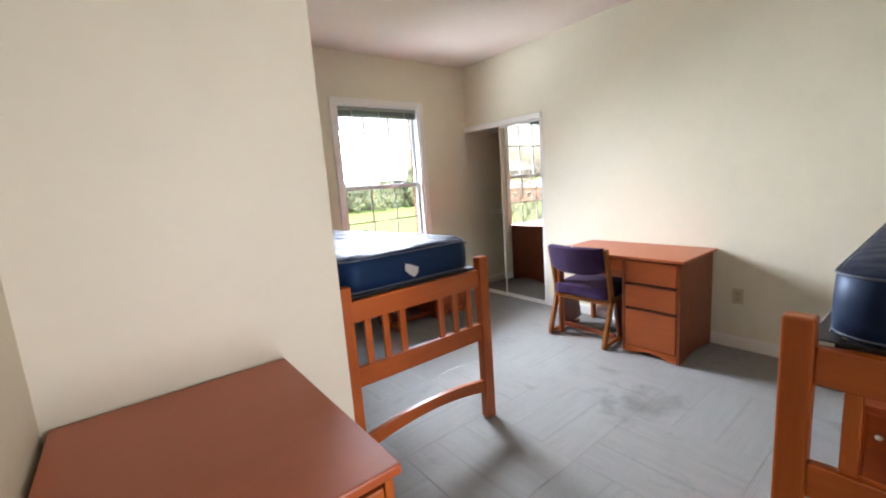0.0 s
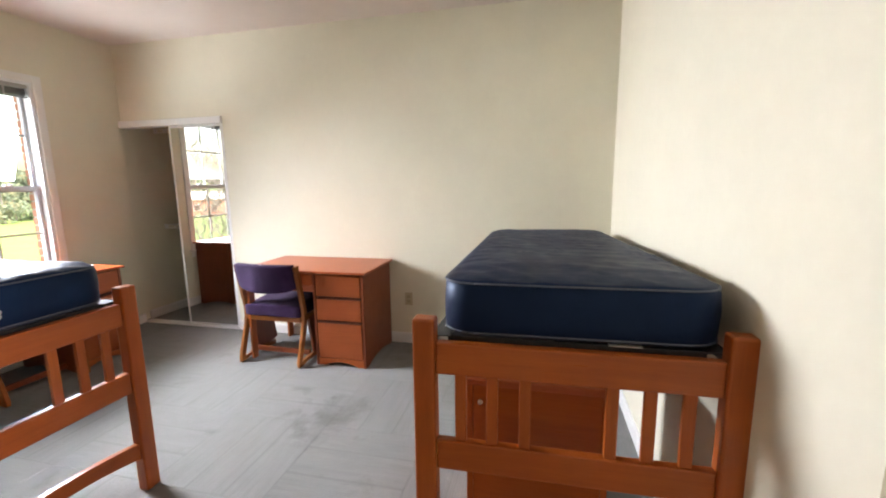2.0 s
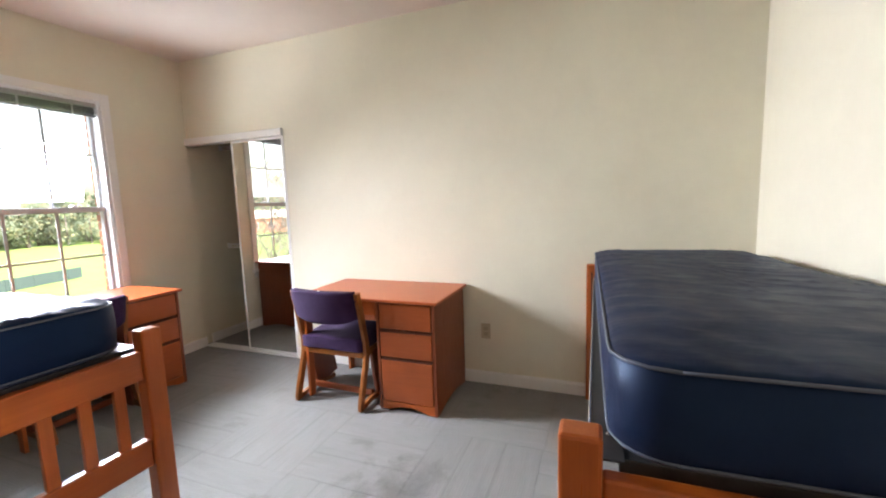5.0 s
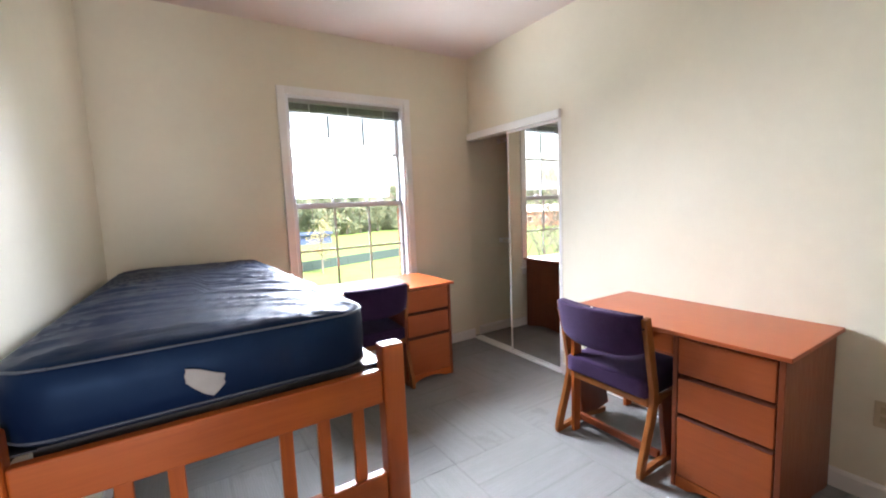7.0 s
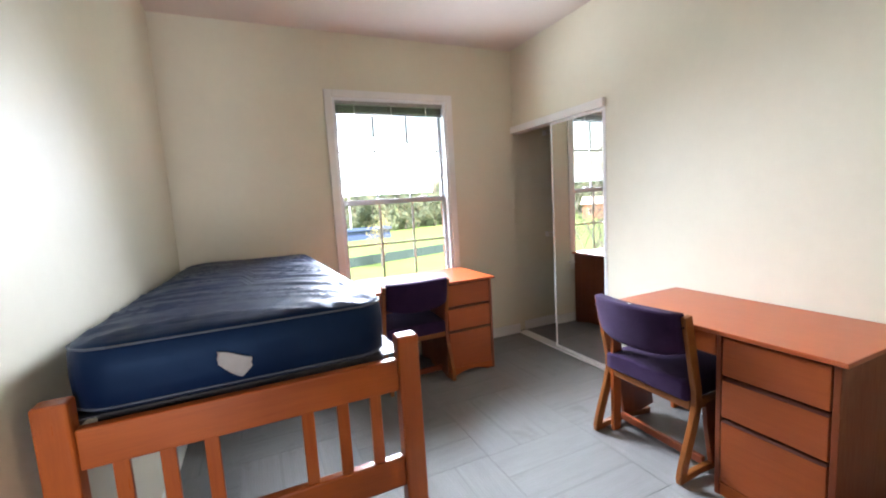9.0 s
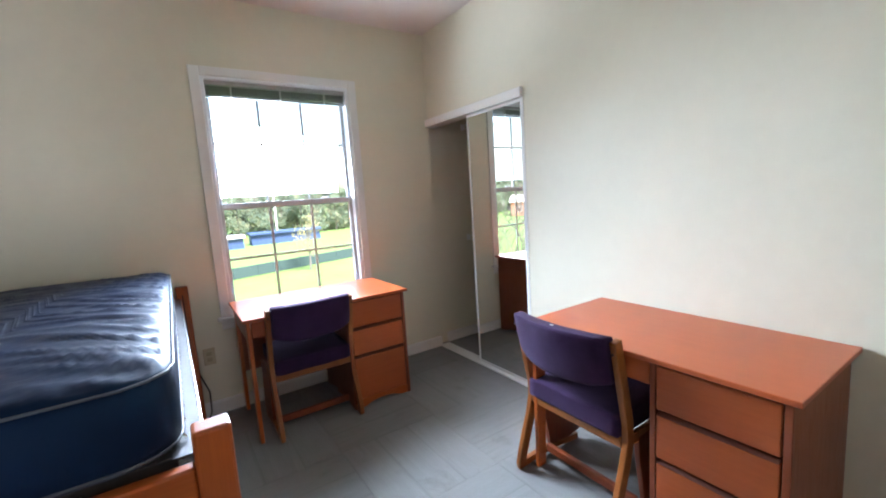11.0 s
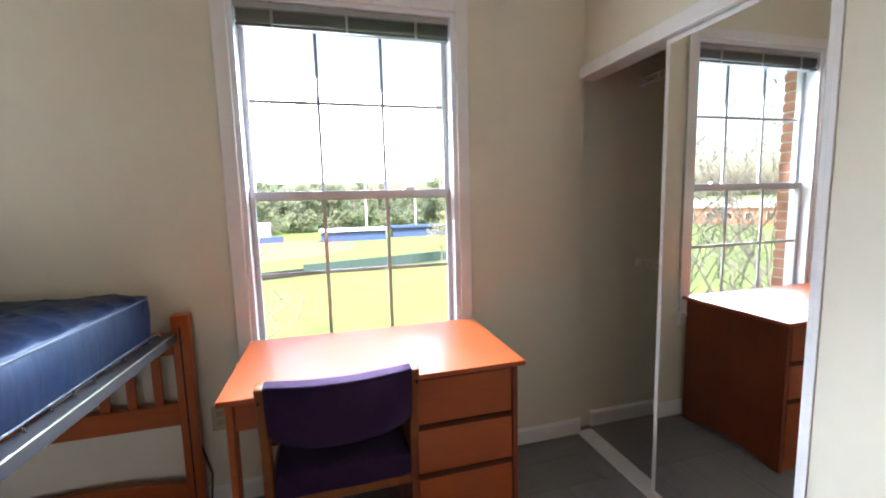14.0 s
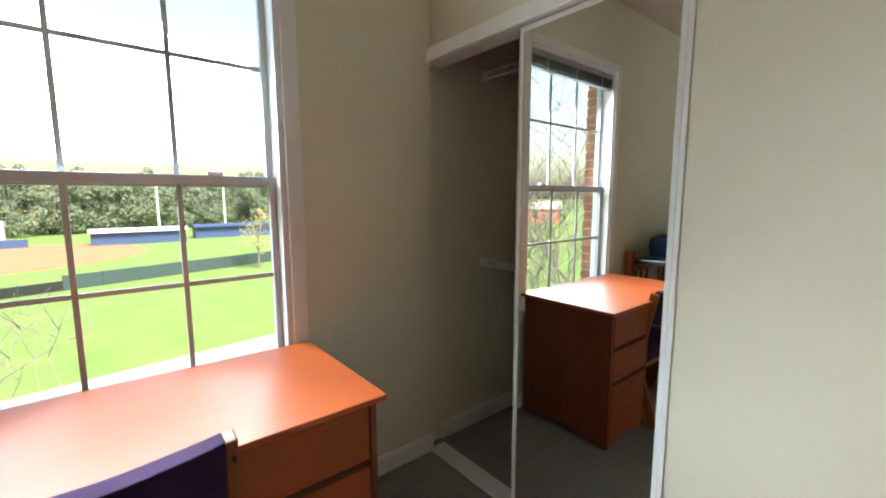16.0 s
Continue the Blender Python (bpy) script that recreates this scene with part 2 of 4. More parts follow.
WHITE = plain("white_metal", (0.75, 0.75, 0.75), 0.5)
BRICK = varied("red_brick", [(0.3, (0.33, 0.13, 0.075)), (0.7, (0.46, 0.21, 0.13))], 9)
MORTAR = varied("mortar", [(0.3, (0.36, 0.32, 0.27)), (0.7, (0.45, 0.41, 0.35))], 12)


# ---- mesh helpers ----
def bm_box(x0, x1, y0, y1, z0, z1, bevel=0.0, segs=2, bm=None):
    own = bmesh.new()
    vs = [own.verts.new(p) for p in ((x0, y0, z0), (x1, y0, z0), (x1, y1, z0), (x0, y1, z0), (x0, y0, z1), (x1, y0, z1), (x1, y1, z1), (x0, y1, z1))]
    for f in ((3, 2, 1, 0), (4, 5, 6, 7), (0, 1, 5, 4), (1, 2, 6, 5), (2, 3, 7, 6), (3, 0, 4, 7)):
        own.faces.new([vs[i] for i in f])
    if bevel:
        bmesh.ops.bevel(own, geom=own.edges[:], offset=bevel, segments=segs, profile=0.5, affect="EDGES")
    if bm is None:
        return own
    join(bm, own)
    return bm


def join(bm, other):
    m = bpy.data.meshes.new("tmp")
    other.to_mesh(m)
    other.free()
    bm.from_mesh(m)
    bpy.data.meshes.remove(m)
    return bm


def bm_prism(pts, axis, a, b, bevel=0.0):
    """A polygon pushed along one axis from a to b; pts are the two other coordinates in order."""
    bm = bmesh.new()
    place = {"x": lambda p, w: (w, p[0], p[1]), "y": lambda p, w: (p[0], w, p[1]), "z": lambda p, w: (p[0], p[1], w)}[axis]
    lo = [bm.verts.new(place(p, a)) for p in pts]
    hi = [bm.verts.new(place(p, b)) for p in pts]
    n = len(pts)
    bm.faces.new(lo)
    bm.faces.new(hi[::-1])
    for i in range(n):
        bm.faces.new((lo[i], hi[i], hi[(i + 1) % n], lo[(i + 1) % n]))
    bmesh.ops.recalc_face_normals(bm, faces=bm.faces[:])
    if bevel:
        sharp = [e for e in bm.edges if len(e.link_faces) == 2 and e.calc_face_angle(0) > 0.5]
        bmesh.ops.bevel(bm, geom=sharp, offset=bevel, segments=2, profile=0.5, affect="EDGES")
    return bm


def bm_tube(path, radius, sides=6, bm=None):
    bm = bm or bmesh.new()
    rings = []
    pts = [Vector(p) for p in path]
    for i, p in enumerate(pts):
        d = (pts[min(i + 1, len(pts) - 1)] - pts[max(i - 1, 0)]).normalized()
        u = d.orthogonal().normalized() if i == 0 else (u - d * u.dot(d)).normalized()
        w = d.cross(u)
        r = radius[i] if isinstance(radius, (list, tuple)) else radius
        rings.append([bm.verts.new(p + (u * math.cos(k * math.tau / sides) + w * math.sin(k * math.tau / sides)) * r) for k in range(sides)])
    for a, b in zip(rings, rings[1:]):
        for k in range(sides):
            bm.faces.new((a[k], a[(k + 1) % sides], b[(k + 1) % sides], b[k]))
    bm.faces.new(rings[0][::-1])
    bm.faces.new(rings[-1])
    return bm


def part(name, bm, mat, parent=None, label="", smooth=False):
    me = bpy.data.meshes.new(name)
    bm.to_mesh(me)
    bm.free()
    me.materials.append(mat)
    if smooth:
        for p in me.polygons:
            p.use_smooth = True
    ob = new(name, me)
    if parent is not None:
        ob.parent = parent
    if label:
        ob["label"] = label
    return ob


def shared(name, me, parent, x=0, y=0, z=0, rz=0):
    ob = new(name, me)
    ob.parent = parent
    ob.matrix_basis = pose(x, y, z, 0, 0, rz)
    return ob


def thing(name, label, category, m=None, group=""):
    ob = tagged(new(name), label, category, group)
    if m is not None:
        ob.matrix_basis = m
    return ob


def struct(name, bm, mat, label, category):
    return tagged(part(name, bm, mat), label, category, kind="structure")


# ---- the room ----
H = 2.745
XE, YN, YS, XW, XA, YB, XH = 3.80, 3.985, -0.58, 0.0, 0.925, 1.61, 1.165
YC = 4.035                       # closet's north wall
WX0, WX1, WZ0, WZ1 = 2.095, 3.088, 0.66, 2.25

bm = bm_box(XA - 0.12, WX0, YN, YN + 0.13, 0, H)
bm_box(WX1, XE, YN, YN + 0.13, 0, H, bm=bm)
bm_box(WX0, WX1, YN, YN + 0.13, 0, WZ0, bm=bm)
bm_box(WX0, WX1, YN, YN + 0.13, WZ1, H, bm=bm)
struct("wall_north", bm, WALL, "cream painted wall with the window", "wall")
bm = bm_box(XE, XE + 0.12, YS, 2.824, 0, H)
bm_box(XE, XE + 0.12, 2.824, YC, 2.0, H, bm=bm)
struct("wall_east", bm, WALL, "cream painted wall with the closet opening", "wall")
bm = bm_box(XE, 4.62, YC, YC + 0.08, 0, H)
bm_box(4.50, 4.62, 2.60, YC, 0, H, bm=bm)
bm_box(XE + 0.12, 4.50, 2.60, 2.70, 0, H, bm=bm)
struct("closet_wall", bm, WALL, "cream painted walls inside the closet", "wall")
struct("wall_south", bm_box(XH, XE + 0.12, YS - 0.12, YS, 0, H), WALL, "cream painted wall beside the bed", "wall")
struct("hall_wall_east", bm_box(XH, XH + 0.12, -2.4, YS - 0.12, 0, H), WALL, "cream painted wall of the entry", "wall")
# unseen end wall, opened and backed for the added doorway lamp
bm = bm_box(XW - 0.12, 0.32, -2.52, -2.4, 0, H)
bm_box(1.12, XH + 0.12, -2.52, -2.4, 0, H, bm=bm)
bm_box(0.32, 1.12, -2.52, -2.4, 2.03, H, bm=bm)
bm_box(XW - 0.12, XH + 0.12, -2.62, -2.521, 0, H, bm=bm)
struct("hall_wall_south", bm, WALL, "unseen cream painted wall closing the entry", "wall")
struct("wall_west", bm_box(XW - 0.12, XW, -2.4, YB, 0, H), WALL, "cream painted wall of the entry", "wall")
struct("wall_corner", bm_box(XW - 0.12, XA, YB, YB + 0.12, 0, H), WALL, "cream painted wall behind the dresser", "wall")
struct("wall_alcove", bm_box(XA - 0.12, XA, YB + 0.12, YN, 0, H), WALL, "cream painted wall beside the bed", "wall")
struct("ceiling", bm_box(-0.12, 4.62, -2.52, 4.115, H, H + 0.1), CEIL, "pale textured painted ceiling", "ceiling")
floor = struct("floor", bm_box(-0.12, 4.62, -2.52, 4.115, -0.12, -0.008), CARPET, "grey carpet tile floor, worn and stained", "floor")

# baseboards with a rounded top edge
BASE = [(0, 0), (0.013, 0), (0.013, 0.075), (0.009, 0.088), (0.003, 0.092), (0, 0.092)]
struct("baseboard", bm_prism([(YN - a, b) for a, b in BASE], "x", XA, XE), TRIM, "white painted baseboard", "baseboard")
struct("baseboard", bm_prism([(XE - a, b) for a, b in BASE], "y", YS, 2.822), TRIM, "white painted baseboard", "baseboard")
struct("baseboard", bm_prism([(YS + a, b) for a, b in BASE], "x", XH, XE), TRIM, "white painted baseboard", "baseboard")
struct("baseboard", bm_prism([(XA + a, b) for a, b in BASE], "y", YB, YN), TRIM, "white painted baseboard", "baseboard")
struct("baseboard", bm_prism([(YB - a, b) for a, b in BASE], "x", XW, XA), TRIM, "white painted baseboard", "baseboard")
struct("baseboard", bm_prism([(XW + a, b) for a, b in BASE], "y", -2.4, YB), TRIM, "white painted baseboard", "baseboard")
struct("baseboard", bm_prism([(YC - a, b) for a, b in BASE], "x", XE + 0.10, 4.50), TRIM, "white painted baseboard in the closet", "baseboard")
struct("baseboard", bm_prism([(4.50 - a, b) for a, b in BASE], "y", 2.70, YC), TRIM, "white painted baseboard in the closet", "baseboard")

# ---- window ----
win = tagged(new("window_1"), "white double-hung window with grid bars", "window", kind="structure")
CW = 0.062
bmc = bm_box(WX0 - CW, WX0, YN - 0.018, YN - 0.001, WZ0, WZ1 + CW * 0.9, 0.004)
part("casing", bmc, TRIM, win)
part("casing", bm_box(WX1, WX1 + CW, YN - 0.018, YN - 0.001, WZ0, WZ1 + CW * 0.9, 0.004), TRIM, win)
part("casing", bm_box(WX0 + 0.001, WX1 - 0.001, YN - 0.018, YN - 0.001, WZ1, WZ1 + CW * 0.9, 0.004), TRIM, win)
part("window_sill", bm_box(WX0 - CW - 0.02, WX1 + CW + 0.02, YN - 0.045, YN + 0.03, WZ0 - 0.024, WZ0, 0.006), TRIM, win)
part("apron", bm_box(WX0 - CW, WX1 + CW, YN - 0.016, YN - 0.001, WZ0 - 0.085, WZ0 - 0.025, 0.004), TRIM, win)
J = 0.022
part("jamb_liner", bm_box(WX0, WX0 + J, YN - 0.004, YN + 0.13, WZ0, WZ1, 0.002), VINYL, win)
part("jamb_liner", bm_box(WX1 - J, WX1, YN - 0.004, YN + 0.13, WZ0, WZ1, 0.002), VINYL, win)
part("head_liner", bm_box(WX0 + J, WX1 - J, YN - 0.004, YN + 0.13, WZ1 - J, WZ1, 0.002), VINYL, win)
part("sill_liner", bm_box(WX0 + J, WX1 - J, YN + 0.03, YN + 0.13, WZ0, WZ0 + J, 0.002), VINYL, win)


def sash(z0, z1, y, top_rail, bottom_rail, zm):
    s = new("sash")
    s.parent = win
    x0, x1, t, st = WX0 + J, WX1 - J, 0.028, 0.024
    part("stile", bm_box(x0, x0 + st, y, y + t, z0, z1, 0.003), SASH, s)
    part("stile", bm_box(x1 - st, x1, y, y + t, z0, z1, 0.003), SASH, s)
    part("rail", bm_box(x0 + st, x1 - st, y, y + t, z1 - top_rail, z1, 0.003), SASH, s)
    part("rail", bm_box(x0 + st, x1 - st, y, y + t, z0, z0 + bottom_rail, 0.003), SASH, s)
    gx0, gx1, gz0, gz1 = x0 + st, x1 - st, z0 + bottom_rail, z1 - top_rail
    xs = [gx0 + (gx1 - gx0) * k / 3 for k in (1, 2)]
    for x in xs:
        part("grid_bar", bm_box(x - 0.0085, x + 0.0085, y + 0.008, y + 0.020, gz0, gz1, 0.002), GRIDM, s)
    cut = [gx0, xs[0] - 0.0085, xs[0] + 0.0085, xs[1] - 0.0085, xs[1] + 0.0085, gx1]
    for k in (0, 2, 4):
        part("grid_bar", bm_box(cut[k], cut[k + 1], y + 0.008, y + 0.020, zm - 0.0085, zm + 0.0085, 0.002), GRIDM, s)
    p = part("pane", bm_box(gx0, gx1, y + 0.0215, y + 0.0245, gz0, gz1), GLASS, s)
    p.visible_shadow = False


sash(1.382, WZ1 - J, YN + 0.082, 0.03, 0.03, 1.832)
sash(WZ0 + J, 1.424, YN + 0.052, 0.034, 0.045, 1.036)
part("sash_lock", bm_box(2.83, 2.88, YN + 0.045, YN + 0.075, 1.424, 1.438, 0.004), VINYL, win)

blind = thing("window_blind", "grey slatted blind pulled up to the window head", "blind")
part("headrail", bm_box(WX0 + 0.026, WX1 - 0.026, YN + 0.008, YN + 0.045, WZ1 - J - 0.030, WZ1 - J - 0.002, 0.003), BLINDRAIL, blind)
for k in range(9):
    z = WZ1 - J - 0.036 - k * 0.0058
    bs = bm_prism([(YN + 0.006, z - 0.001), (YN + 0.028, z + 0.0022), (YN + 0.050, z - 0.001), (YN + 0.050, z - 0.0028), (YN + 0.028, z + 0.0004), (YN + 0.006, z - 0.0028)], "x", WX0 + 0.028 + 0.002 * (k % 3), WX1 - 0.028 - 0.002 * (k % 2))
    part("slat", bs, BLIND, blind)
part("bottom_rail", bm_box(WX0 + 0.028, WX1 - 0.028, YN + 0.008, YN + 0.046, WZ1 - J - 0.104, WZ1 - J - 0.092, 0.003), BLIND, blind)
for x in (2.27, 2.585, 2.90):
    part("ladder_tape", bm_box(x - 0.006, x + 0.006, YN + 0.002, YN + 0.005, WZ1 - J - 0.104, WZ1 - J - 0.002), BLINDRAIL, blind)

# ---- closet front ----
struct("trim", bm_box(XE - 0.030, XE - 0.001, 2.820, YN - 0.001, 1.980, 2.042, 0.004), TRIM, "white closet header board", "trim")
struct("trim", bm_box(XE - 0.004, XE + 0.118, 2.822, 2.838, 0.0, 1.986, 0.003), TRIM, "white closet jamb", "trim")
struct("trim", bm_box(XE - 0.018, XE + 0.080, 2.838, YN - 0.002, 0.0, 0.012, 0.004), ALU, "white closet floor track", "track")
struct("trim", bm_box(XE + 0.002, XE + 0.095, 2.838, YC - 0.002, 1.984, 1.998, 0.004), ALU, "white closet head track", "track")
door = tagged(new("door_1"), "sliding mirrored closet door in a white frame", "mirror door", kind="structure")
DY0, DY1, DX = 2.842, 3.435, XE + 0.006
part("mirror", bm_box(DX + 0.004, DX + 0.010, DY0 + 0.016, DY1 - 0.016, 0.036, 1.961), MIRROR, door)
for a, b in ((DY0, DY0 + 0.018), (DY1 - 0.018, DY1)):
    part("stile", bm_box(DX, DX + 0.022, a, b, 0.016, 1.980, 0.003), ALU, door)
for a, b in ((0.016, 0.038), (1.960, 1.980)):
    part("rail", bm_box(DX + 0.001, DX + 0.021, DY0 + 0.018, DY1 - 0.018, a, b, 0.003), ALU, door)
part("backing", bm_box(DX + 0.011, DX + 0.018, DY0 + 0.018, DY1 - 0.018, 0.038, 1.960), ALU, door)

for z in (1.985, 0.955):
    shelf = thing("wire_shelf", "white wire closet shelf with a ladder lip", "shelf", group="closet shelves")
    bs = bmesh.new()
    for dz in (0, 0.034):
        bm_tube([(4.205, YC - 0.003, z + dz), (4.205, 2.702, z + dz)], 0.0035, 6, bs)
    for k in range(15):
        y = YC - 0.04 - k * 0.093
        bm_box(4.202, 4.208, y - 0.004, y + 0.004, z, z + 0.034, bm=bs)
    part("lip", bs, WIRE, shelf)
    bs = bmesh.new()
    for k in range(44):
        y = YC - 0.015 - k * 0.030
        bm_tube([(4.205, y, z + 0.036), (4.494, y, z + 0.036)], 0.0017, 5, bs)
    for x in (4.30, 4.485):
        bm_tube([(x, YC - 0.003, z + 0.031), (x, 2.702, z + 0.031)], 0.003, 6, bs)
    part("deck", bs, WIRE, shelf)
    part("end_bracket", bm_box(4.195, 4.225, YC - 0.012, YC - 0.001, z - 0.008, z + 0.046, 0.003), WIRE, shelf)


# ---- outlets ----
def outlet(m):
    o = thing("wall_outlet", "beige plastic double wall outlet", "outlet", m, "wall outlets")
    part("cover_plate", bm_box(-0.036, 0.036, -0.007, 0, -0.058, 0.058, 0.003), BEIGE, o)
    for z in (-0.02, 0.02):
        part("socket", bm_box(-0.016, 0.016, -0.0095, -0.006, z - 0.014, z + 0.014, 0.002), BEIGE_DARK, o)


outlet(pose(1.935, YN, 0.41))
outlet(pose(XE, 1.065, 0.405, 0, 0, -90))


# ---- desks: width along x, front at y = 0 ----
def arch(a, b, z0, z1, rise, n=10):
    """A panel outline from a to b, with a flat arch cut from its foot."""
    e = 0.05
    pts = [(a, z0), (a, z1), (b, z1), (b, z0), (b - e, z0)]
    for k in range(1, n):
        u = k / n
        pts.append((b - e - (b - a - 2 * e) * u, z0 + rise * (1 - (2 * u - 1) ** 2)))
    pts.append((a + e, z0))
    return pts


def desk(m, label):
    d = thing("desk", label, "desk", m, "writing desks")
    W, D, T = 1.056, 0.605, 0.76
    part("desktop", bm_box(0, W, 0, D, T - 0.019, T, 0.003), TOP, d, "orange-brown laminate top")
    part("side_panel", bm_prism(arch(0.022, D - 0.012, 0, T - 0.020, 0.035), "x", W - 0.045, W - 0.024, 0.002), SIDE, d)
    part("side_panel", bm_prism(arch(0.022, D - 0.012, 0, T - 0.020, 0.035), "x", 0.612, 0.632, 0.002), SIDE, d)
    part("leg_panel", bm_prism([(0.022, 0), (0.022, T - 0.020), (0.095, T - 0.020), (0.075, 0)], "x", 0.020, 0.042, 0.003), WOODZ, d)
    part("leg_panel", bm_prism([(D - 0.075, 0), (D - 0.095, T - 0.020), (D - 0.012, T - 0.020), (D - 0.012, 0)], "x", 0.020, 0.042, 0.003), WOODZ, d)
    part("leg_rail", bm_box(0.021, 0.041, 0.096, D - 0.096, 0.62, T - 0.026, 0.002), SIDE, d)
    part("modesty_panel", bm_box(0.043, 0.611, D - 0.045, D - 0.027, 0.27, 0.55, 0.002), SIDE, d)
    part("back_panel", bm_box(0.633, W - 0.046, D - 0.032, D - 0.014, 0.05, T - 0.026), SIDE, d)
    part("carcass", bm_box(0.633, W - 0.046, 0.045, D - 0.034, 0.062, T - 0.026), GAP, d, "carcass coloured with the shade of the drawer gaps")
    part("kick", bm_prism(arch(0.633, W - 0.046, 0.003, 0.062, 0.030), "y", 0.024, 0.044, 0.002), WOODX, d)
    for z0, z1 in ((0.066, 0.350), (0.372, 0.540), (0.562, 0.730)):
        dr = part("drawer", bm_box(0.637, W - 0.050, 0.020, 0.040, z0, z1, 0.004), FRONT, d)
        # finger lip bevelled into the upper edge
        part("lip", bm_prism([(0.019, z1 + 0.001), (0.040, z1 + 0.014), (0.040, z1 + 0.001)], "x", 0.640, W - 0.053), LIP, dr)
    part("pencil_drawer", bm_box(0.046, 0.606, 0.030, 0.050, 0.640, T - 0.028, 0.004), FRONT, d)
    return d


desk(pose(2.088, 3.355, 0), "orange-brown wooden desk under the window")
desk(pose(3.187, 2.262, 0, 0, 0, -90), "orange-brown wooden desk against the cream wall")


# ---- dressers ----
def dresser(m, w, dep, h, label, knob=False):
    d = thing("dresser", label, "dresser", m, "dressers")
    part("top", bm_box(0, w, 0, dep, h - 0.026, h, 0.005), TOP, d, "orange-brown laminate top")
    for x in (0.012, w - 0.034):
        part("side_panel", bm_box(x, x + 0.022, 0.024, dep - 0.008, 0, h - 0.027, 0.002), WOODZ, d)
    part("back_panel", bm_box(0.035, w - 0.035, dep - 0.024, dep - 0.010, 0.02, h - 0.028), WOODX if knob else SIDE, d)
    part("carcass", bm_box(0.035, w - 0.035, 0.046, dep - 0.026, 0.07, h - 0.028), GAP, d, "carcass coloured with the shade of the drawer gaps")
    part("kick", bm_prism(arch(0.035, w - 0.035, 0.003, 0.068, 0.03), "y", 0.026, 0.045, 0.002), WOODX, d)
    n, z0 = 3, 0.072
    step = (h - 0.034 - z0) / n
    for k in range(n):
        part("drawer", bm_box(0.038, w - 0.038, 0.022, 0.043, z0 + k * step, z0 + (k + 1) * step - 0.020, 0.004), WOODX, d)
    if knob:
        bk = bmesh.new()
        bmesh.ops.create_uvsphere(bk, u_segments=12, v_segments=8, radius=0.009, matrix=pose(w * 0.88, dep - 0.008, 0.652))
        part("cap", bk, TAGM, d, "small white plastic cap", True)
    return d


dresser(pose(0.018, 0.785, 0), 0.655, 0.815, 0.80, "low orange-brown wooden dresser in the corner")
dresser(pose(2.30, -0.29, 0, 0, 0, 90), 0.50, 0.55, 0.74, "orange-brown wooden dresser pushed under the bed", True)


# ---- chairs: facing +y, back uprights near y = 0 ----
def strip(path, width):
    """Offset a centre line in its plane to an outline of the given width."""
    pts = [Vector((p[0], p[1])) for p in path]
    left, right = [], []
    for i, p in enumerate(pts):
        d = (pts[min(i + 1, len(pts) - 1)] - pts[max(i - 1, 0)]).normalized()
        n = Vector((-d.y, d.x)) * width / 2
        left.append(p + n)
        right.append(p - n)
    return [tuple(p) for p in left + right[::-1]]


def cushion(cx, cy, cz, sx, sy, sz, curve=0.0, n=14, tilt=0.0, lean=0.0):
    """A soft padded slab; curve bends it about the upright axis, lean tips it back."""
    bm = bmesh.new()
    bmesh.ops.create_cube(bm, size=1.0)
    bmesh.ops.subdivide_edges(bm, edges=bm.edges[:], cuts=n, use_grid_fill=True)
    for v in bm.verts:
        p = [abs(c) * 2 for c in v.co]
        k = [1 - 0.16 * max(0, (p[(i + 1) % 3] ** 8 + p[(i + 2) % 3] ** 8) / 2) for i in range(3)]
        x, y, z = (v.co[i] * s * (k[i] if s < 0.12 else 1 - (1 - k[i]) * 0.10) for i, s in enumerate((sx, sy, sz)))
        y += curve * (1 - (2 * x / sx) ** 2) + tilt * z
        z += lean * y + 0.003 * noise.noise((x * 9, y * 9, z * 9 + cx))
        if curve and z < 0:
            z *= 1 - 0.30 * abs(2 * x / sx) ** 3
        v.co = (cx + x, cy + y, cz + z)
    return bm


